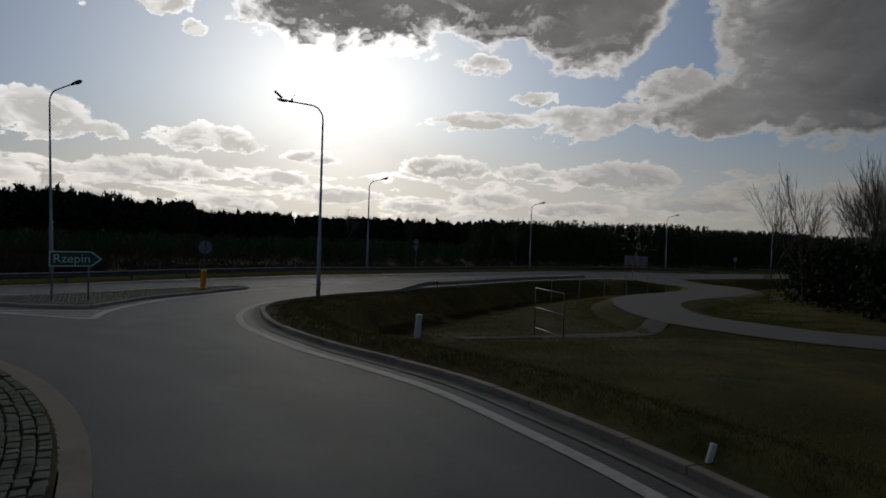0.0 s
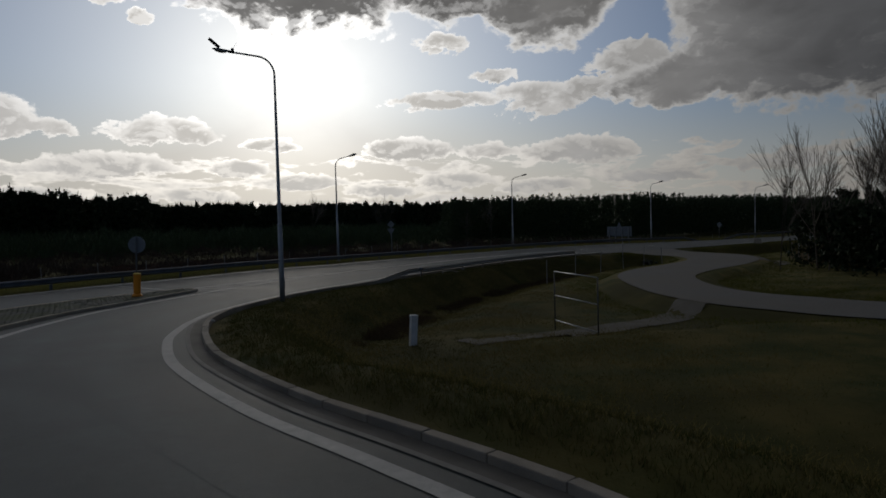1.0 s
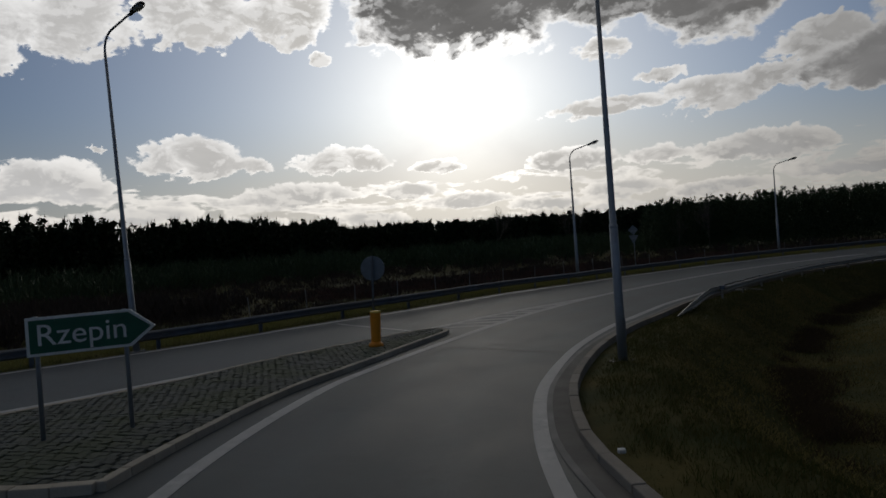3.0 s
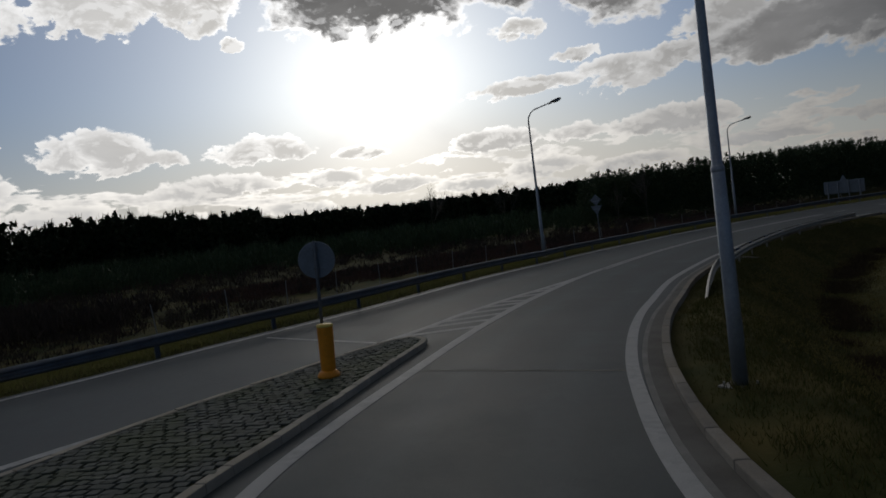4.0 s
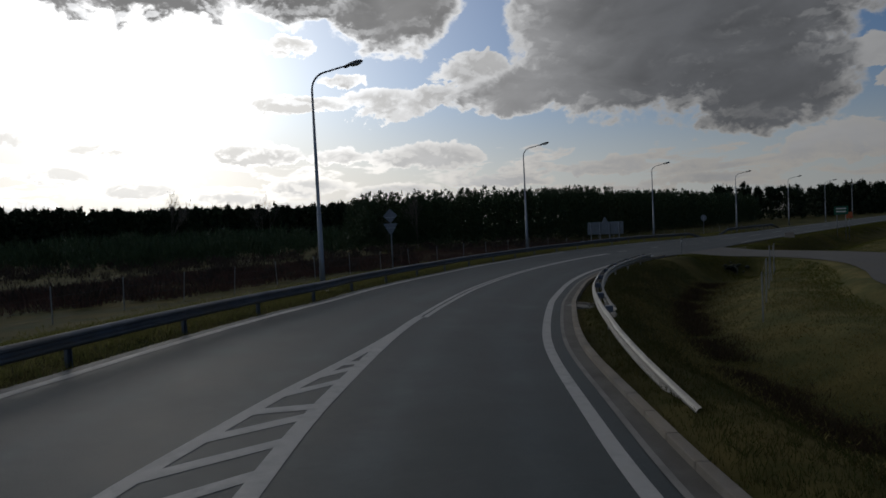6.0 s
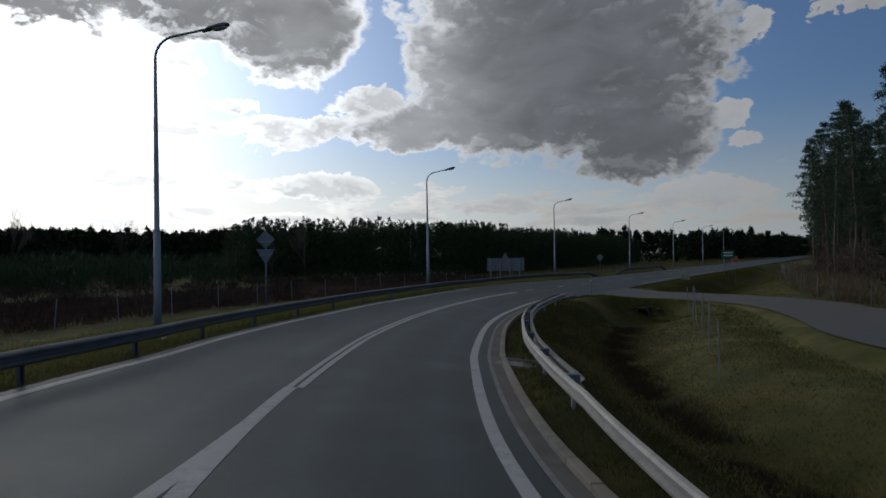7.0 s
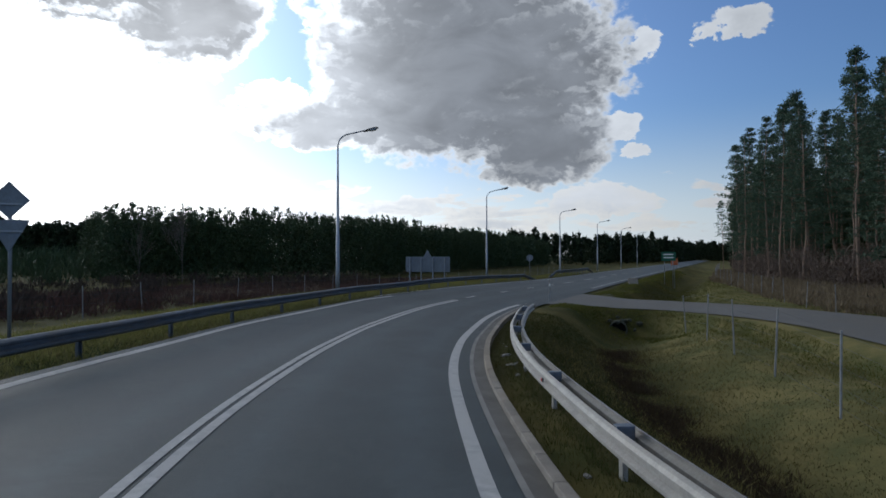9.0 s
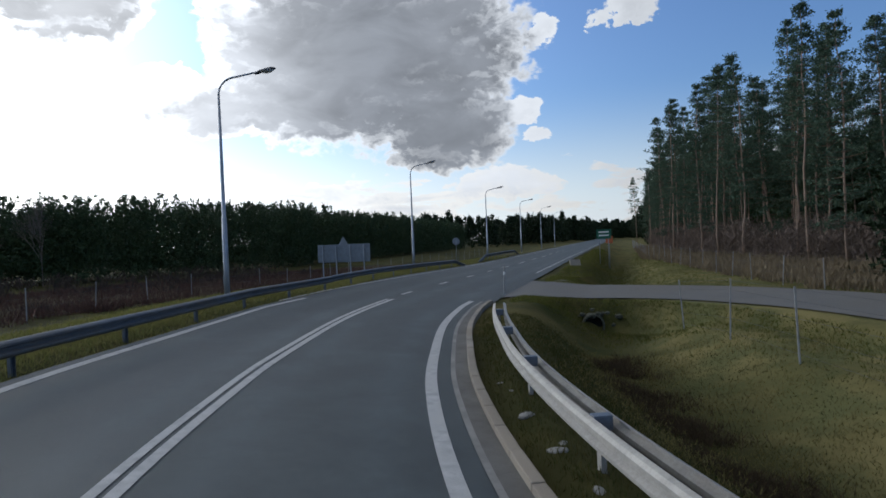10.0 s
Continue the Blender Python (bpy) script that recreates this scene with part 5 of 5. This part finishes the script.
def scrub(label, poly, count, h, tris, seed, mat="twig", size=0.35, spread=1.2, lean=0.35):
    pts = scatter(poly, count, seed)
    zz = ground_z(pts[:, 0], pts[:, 1])[0]
    vs = []
    for p, z in zip(pts, zz):
        n = tris
        hh = h * rng.uniform(0.5, 1.2)
        t = rng.random(n)
        rad = spread * hh / h * np.sqrt(rng.random(n)) * (0.35 + 0.65 * np.sin(t * math.pi))
        a = rng.random(n) * 2 * math.pi
        c = np.c_[p[0] + rad * np.cos(a), p[1] + rad * np.sin(a), z + hh * t]
        # thin upright slivers
        d = np.c_[rng.normal(0, lean, n), rng.normal(0, lean, n), np.ones(n)] * (size * (0.6 + rng.random(n)))[:, None]
        w = np.c_[rng.normal(size=n), rng.normal(size=n), np.zeros(n)] * size * 0.06
        vs.append(np.stack([c - w, c + w, c + d], 1).reshape(-1, 3))
    ob = tri_object("scrub", np.vstack(vs), M[mat])
    return tagged(ob, label, "bushes", kind="stuff")


scrub("brown leafless scrub below the outer verge", [(-60, 58), (-28, 44), (-16, 60), (-6, 72), (14, 92), (40, 108), (36, 128), (4, 124), (-30, 120), (-70, 130), (-100, 120)], 520, 1.0, 90, 11, size=0.4, spread=1.5)
scrub("tall dark scrub before the forest", [(-88, 165), (-110, 120), (-128, 62), (-130, 20), (-70, 40), (-62, 78), (-46, 98), (-22, 110), (0, 118), (10, 170), (-40, 200)], 820, 4.0, 130, 12, "thicket", 0.8, 2.6)
scrub("brown undergrowth at the foot of the pine stand", [(46, 50), (52, 62), (68, 81), (86, 94), (137, 126), (150, 120), (90, 84), (70, 62), (60, 45)], 620, 3.6, 200, 13, "understory", size=0.36, spread=1.7, lean=0.95)
scrub("pale dry grass along the fence", [(34, 52), (36, 58.5), (40, 63.5), (48, 70.5), (70, 88.5), (110, 113), (112, 109), (84, 90), (68, 78), (53, 60), (47, 49)], 1700, 0.5, 40, 14, "drygrass", 0.35, 0.8)
scrub("dry grass and litter behind the guard rail", [(4, 82), (14, 87), (34, 100), (60, 115), (52, 122), (20, 106), (6, 98)], 1100, 0.25, 40, 15, "drygrass", 0.22, 1.0)


def pine(seed, h, crown_from, spread):
    """A tall pine: bare tapered trunk, side limbs, crown of needle tufts."""
    g = random.Random(seed)
    root = tagged(new("pine_tree"), "tall pine with a bare orange-brown trunk and dark crown", "pine tree", "pines of the roadside stand")
    path, x, y = [], 0.0, 0.0
    for k in range(9):
        path.append((x, y, h * k / 8))
        x += g.gauss(0, 0.10)
        y += g.gauss(0, 0.10)
    rad = [0.085 * (1 - 0.85 * k / 8) * h / 18 + 0.015 for k in range(9)]
    path[0] = (0, 0, -0.3)
    trunk = part("trunk", tube_bm(path, rad, 9), M["bark_orange"], root, smooth=True)
    limbs, tufts, sizes = bmesh.new(), [], []
    whorls = int((1 - crown_from) * h / 0.62)
    for k in range(whorls):
        up = (k + g.uniform(0.2, 0.8)) / whorls
        f = crown_from + (1 - crown_from) * up
        i = min(int(f * 8), 7)
        p = Vector(path[i]).lerp(Vector(path[i + 1]), f * 8 - i)
        width = spread * (min(1.0, 0.5 + 1.6 * up) * (1 - up) ** 0.8 * g.uniform(0.75, 1.25) + 0.08)
        turn = g.random() * 6.28
        for j in range(5):
            if g.random() < 0.26:
                continue
            a = turn + j * 1.257 + g.gauss(0, 0.25)
            ln = width * g.uniform(0.5, 1.15)
            tip = p + Vector((math.cos(a) * ln, math.sin(a) * ln, ln * (g.uniform(-0.16, 0.12) + 0.35 * up)))
            side = Vector((-math.sin(a), math.cos(a), 0)) * 0.02
            vs = [limbs.verts.new(p + side), limbs.verts.new(p - side), limbs.verts.new(tip)]
            vs2 = [limbs.verts.new(p + Vector((0, 0, 0.03))), limbs.verts.new(p - Vector((0, 0, 0.03))), limbs.verts.new(tip)]
            limbs.faces.new(vs)
            limbs.faces.new(vs2)
            for c in range(6):
                u = 0.38 + 0.66 * (c + g.random()) / 6
                wide = 0.30 * ln * (1.15 - u)
                q = p.lerp(tip, u) + Vector((-math.sin(a), math.cos(a), 0)) * g.gauss(0, wide + 0.08) + Vector((0, 0, g.gauss(0.06, 0.10)))
                for _ in range(12):
                    tufts.append(q + Vector((g.gauss(0, 0.15), g.gauss(0, 0.15), g.gauss(0.03, 0.11))))
                    sizes.append(g.uniform(0.06, 0.15))
    # dead snags on the bare trunk
    for _ in range(7):
        f = g.uniform(0.15, crown_from)
        i = int(f * 8)
        p = Vector(path[i]).lerp(Vector(path[i + 1]), f * 8 - i)
        a = g.random() * 6.28
        tip = p + Vector((math.cos(a), math.sin(a), 0.1)) * g.uniform(0.4, 1.2)
        limbs.faces.new([limbs.verts.new(p + Vector((0, 0, 0.02))), limbs.verts.new(p - Vector((0, 0, 0.02))), limbs.verts.new(tip)])
    part("limb_wood", limbs, M["bark"], root)["kind"] = "stuff"
    tri_object("crown", tri_cloud(np.array([tuple(t) for t in tufts]), np.array(sizes)), M["needles"], root)
    return root


def plant(protos, spots):
    used = set()
    for k, (x, y, s) in enumerate(spots):
        src = protos[k % len(protos)]
        m = pose(x, y, gz(x, y), random.gauss(0, 1.2), random.gauss(0, 1.2), random.uniform(0, 360)) @ Matrix.Scale(s, 4)
        if src.name not in used:
            used.add(src.name)
            src.matrix_basis = m
        else:
            t = copy_thing(src, m)
            t.scale = (s, s, s)


pines = [pine(21, 19.5, 0.38, 2.9), pine(22, 18.5, 0.28, 3.0), pine(23, 20.5, 0.44, 2.8), pine(24, 17.5, 0.15, 2.9), pine(25, 19.0, 0.48, 2.7)]
front = resample(curve_through([(47, 50), (53, 62), (61.5, 72.8), (71.2, 83.3), (86.4, 94.8), (110.5, 109.2), (137.5, 126.8), (190, 160)]), 1.0)
spots = []
for row_k in range(5):
    line = offset(front, 0.5 + row_k * 3.6)
    step = (3.4, 3.2, 3.4, 4.2, 5.0)[row_k]
    q = resample(line, step)
    for p in q:
        if p[0] < 150 and random.random() < (0.93 if p[0] < 95 else 0.75):
            spots.append((p[0] + random.gauss(0, 0.9), p[1] + random.gauss(0, 0.9), random.uniform(0.86, 1.12) * (1 - 0.10 * float(sstep(74, 100, p[0])))))
plant(pines, spots)


def bare_tree(seed, h, forks=5):
    """A leafless birch-like tree: forking limbs down to fine twigs."""
    g = random.Random(seed)
    root = tagged(new("bare_tree"), "leafless thin tree with fine upright twigs", "bare tree", "leafless trees by the service road")
    segs = []

    def grow(p, d, ln, r, depth):
        q = p + d * ln
        segs.append((p, q, r, r * 0.7))
        if depth == 0:
            return
        for _ in range(g.choice((2, 3))):
            nd = (d + Vector((g.gauss(0, 0.35), g.gauss(0, 0.35), g.uniform(0.05, 0.25)))).normalized()
            grow(p.lerp(q, g.uniform(0.55, 1.0)), nd, ln * g.uniform(0.6, 0.8), r * 0.6, depth - 1)
        grow(q, (d + Vector((g.gauss(0, 0.1), g.gauss(0, 0.1), 0.1))).normalized(), ln * 0.78, r * 0.7, depth - 1)

    grow(Vector((0, 0, -0.2)), Vector((g.gauss(0, 0.05), g.gauss(0, 0.05), 1)).normalized(), h * 0.30, h * 0.0062, forks)
    vs, fs = [], []
    for p, q, r0, r1 in segs:
        d = (q - p).normalized()
        s = d.cross(Vector((0.3, 0.7, 0.2))).normalized()
        u = d.cross(s)
        n0 = len(vs)
        r0, r1 = max(r0, 0.007), max(r1, 0.005)
        for k in range(3):
            c = s * math.cos(2.09 * k) + u * math.sin(2.09 * k)
            vs.append(p + c * r0)
            vs.append(q + c * r1)
        for k in range(3):
            a, b = n0 + 2 * k, n0 + 2 * ((k + 1) % 3)
            fs.append((a, b, b + 1, a + 1))
    mesh_object("trunk", vs[:6], fs[:3], M["birch"], root)
    mesh_object("fine_branchwork", vs, fs[3:], M["birch"], root)["kind"] = "stuff"
    return root


bares = [bare_tree(31, 13.0), bare_tree(32, 12.0, 4), bare_tree(33, 14.0)]
plant(bares, [(29.5 + k * 0.85 + random.uniform(-1.5, 1.5), 41 + k * 0.2 + random.uniform(-4, 6), random.uniform(0.62, 0.80) + min(k, 7) * 0.035) for k in range(19)])


def lone_tops():
    """Thin leafless trees rising over the far skyline."""
    return [(-30, 150, 0.98), (-14, 158, 0.9), (7, 122, 0.7), (12, 123, 0.72)]


for x, y, s in lone_tops():
    t = copy_thing(bares[int(abs(x)) % 3], pose(x, y, gz(x, y), 0, 0, x * 37) @ Matrix.Scale(s, 4))
    t.scale = (s, s, s)


# grass blades near the road
def blades(p, z, h, width, lean, copies, jitter):
    vs = []
    for _ in range(copies):
        q = p + rng.normal(0, jitter, p.shape)
        d = rng.normal(0, lean, (len(p), 2)) * h[:, None]
        w = rng.normal(0, 1, (len(p), 2))
        w *= (width / np.linalg.norm(w, axis=1))[:, None]
        vs.append(np.stack([np.c_[q - w, z - 0.02], np.c_[q + w, z - 0.02], np.c_[q + d, z + h * rng.uniform(0.7, 1.2)]], 1).reshape(-1, 3))
    return np.vstack(vs)


def field_noise(p, k, off):
    return np.array([noise.noise(Vector((a * k, b * k, off))) for a, b in p])


def beside(edge, side, n, near, spread, lo, hi):
    """Random spots beside a road edge."""
    k = rng.integers(lo, hi, n)
    t = tangents(edge)
    d = near + np.abs(rng.normal(0, 1, n)) * spread
    return edge[k] + np.c_[t[k, 1], -t[k, 0]] * (d * side)[:, None] + rng.normal(0, 0.2, (n, 2))


def grass_blades():
    last = len(EDGE_R) - 8
    p = beside(EDGE_R, 1, 46000, 1.15, 2.6, 0, last)
    z, d, _ = ground_z(p[:, 0], p[:, 1])
    k = d > 0.1
    p, z = p[k], z[k]
    pn = field_noise(p, 0.7, 9.0)
    h = (0.045 + 0.06 * rng.random(len(p))) * (1 + 0.9 * np.clip(pn, 0, 1))
    tagged(tri_object("grass", blades(p, z, h, 0.006, 0.5, 3, 0.05), M["blade"]), "short green and straw grass on the inner verge", "grass", kind="stuff")
    hi = int(np.abs(EDGE_L[:, 0] - 60).argmin())
    p = beside(EDGE_L, -1, 42000, 0.5, 1.5, 20, hi)
    z, d, _ = ground_z(p[:, 0], p[:, 1])
    k = d > 0.1
    p, z = p[k], z[k]
    h = 0.06 + 0.10 * rng.random(len(p))
    tagged(tri_object("grass", blades(p, z, h, 0.013, 0.5, 3, 0.06), M["verge"]), "yellow-green grass strip under the outer guard rail", "grass", kind="stuff")
    # meadow strip below the outer rail
    p = beside(EDGE_L, -1, 36000, 1.6, 5.0, 50, hi)
    z, d, _ = ground_z(p[:, 0], p[:, 1])
    k = (d > 0.6) & (d < 13)
    p, z = p[k], z[k]
    h = 0.06 + 0.09 * rng.random(len(p))
    tagged(tri_object("grass", blades(p, z, h, 0.016, 0.6, 3, 0.10), M["meadow"]), "pale yellow-green meadow strip below the outer guard rail", "grass", kind="stuff")
    # tussocks over the ditch and its bank
    p = beside(EDGE_R, 1, 60000, 2.6, 6.5, 0, last)
    z, d, _ = ground_z(p[:, 0], p[:, 1])
    _, ds = nearest(SIDE_C, p[:, 0], p[:, 1])
    pn = field_noise(p, 0.35, 4.0) + 0.5 * field_noise(p, 1.3, 6.0)
    k = (d > 1.2) & (ds > 4.0)
    dry = k & (pn > -0.12)
    green = k & (pn <= -0.12) & (pn > -0.5)
    h = (0.02 + 0.045 * rng.random(len(p))) * (1 + np.clip(pn, 0, 1))
    tagged(tri_object("tussocks", blades(p[dry], z[dry], h[dry], 0.012, 0.8, 4, 0.28), M["tussock"]), "straw-coloured dead grass tussocks on the ditch bank", "grass", kind="stuff")
    tagged(tri_object("tussocks", blades(p[green], z[green], h[green] * 0.7, 0.011, 0.7, 3, 0.2), M["blade"]), "dull green grass in the ditch", "grass", kind="stuff")


    # dark brown blades added along the ditch bottom to darken it like shade
    p = beside(EDGE_R, 1, 9000, 4.9, 0.55, 60, last)
    z, d, _ = ground_z(p[:, 0], p[:, 1])
    _, ds = nearest(SIDE_C, p[:, 0], p[:, 1])
    pn = field_noise(p, 0.5, 14.0)
    k = (ds > 4.0) & (d > 2) & (pn > -0.12)
    h = 0.10 + 0.22 * rng.random(len(p)) * (0.6 + pn)
    tagged(tri_object("weeds", blades(p[k], z[k], np.maximum(h[k], 0.06), 0.012, 0.6, 5, 0.12), M["ditch_shade"]), "dark brown blades standing in for the shade of the ditch bottom", "weeds", kind="stuff")
    # grass beyond the junction and round the service road, coloured darker for the ditch's shaded side
    far = CENTRE[(CENTRE[:, 0] > 24) & (CENTRE[:, 0] < 90)]
    p = np.vstack([beside(far, 1, 26000, 5.0, 5.5, 0, len(far)), beside(SIDE_N, 1, 12000, 0.1, 1.6, 10, len(SIDE_N) - 30), beside(SIDE_F, -1, 14000, 0.3, 3.2, 14, len(SIDE_F) - 30)])
    z, d, _ = ground_z(p[:, 0], p[:, 1])
    _, ds = nearest(SIDE_C, p[:, 0], p[:, 1])
    k = (d > 0.3) & (ds > 3.8)
    h = 0.05 + 0.10 * rng.random(len(p))
    tagged(tri_object("grass", blades(p[k], z[k], h[k], 0.014, 0.6, 3, 0.10), M["far_grass"]), "yellow-green grass between the roads", "grass", kind="stuff")


M["meadow"] = leaf_material("meadow_grass", (0.11, 0.135, 0.030), (0.22, 0.19, 0.062), 0.8, 0.45)
# darker than the verge grass: shade of the ditch side is in this olive
M["far_grass"] = leaf_material("shaded_olive_grass", (0.065, 0.092, 0.018), (0.15, 0.135, 0.04), 0.8, 0.45)
# brown kept dark for the shadowed ditch bottom
M["ditch_shade"] = leaf_material("ditch_shade_blades", (0.085, 0.062, 0.036), (0.050, 0.038, 0.024), 0.9, 0.3)
M["heath"] = leaf_material("red_brown_heath", (0.125, 0.066, 0.052), (0.070, 0.046, 0.036), 0.9)
M["tussock"] = leaf_material("dead_tussock", (0.20, 0.168, 0.066), (0.120, 0.110, 0.044), 0.9, 0.4)
grass_blades()
scrub("low red-brown heath behind the guard rail", [(-28, 52), (-15, 63), (-6, 72), (5, 81), (20, 90), (48, 108), (44, 120), (16, 110), (0, 102), (-16, 90), (-40, 66)], 2600, 0.35, 50, 16, "heath", 0.26, 1.2)
scrub("dark leafless bushes below the outer guard rail", [(-75, 18), (-46, 22), (-38, 32), (-31, 44), (-36, 56), (-62, 62)], 560, 1.3, 90, 17, "twig", 0.5, 1.3)
scrub("coarse grass below the outer guard rail", [(-60, 18), (-36, 20), (-30, 30), (-26, 40), (-22, 50), (-30, 54), (-50, 44)], 700, 0.3, 40, 18, "twig", 0.25, 0.8)
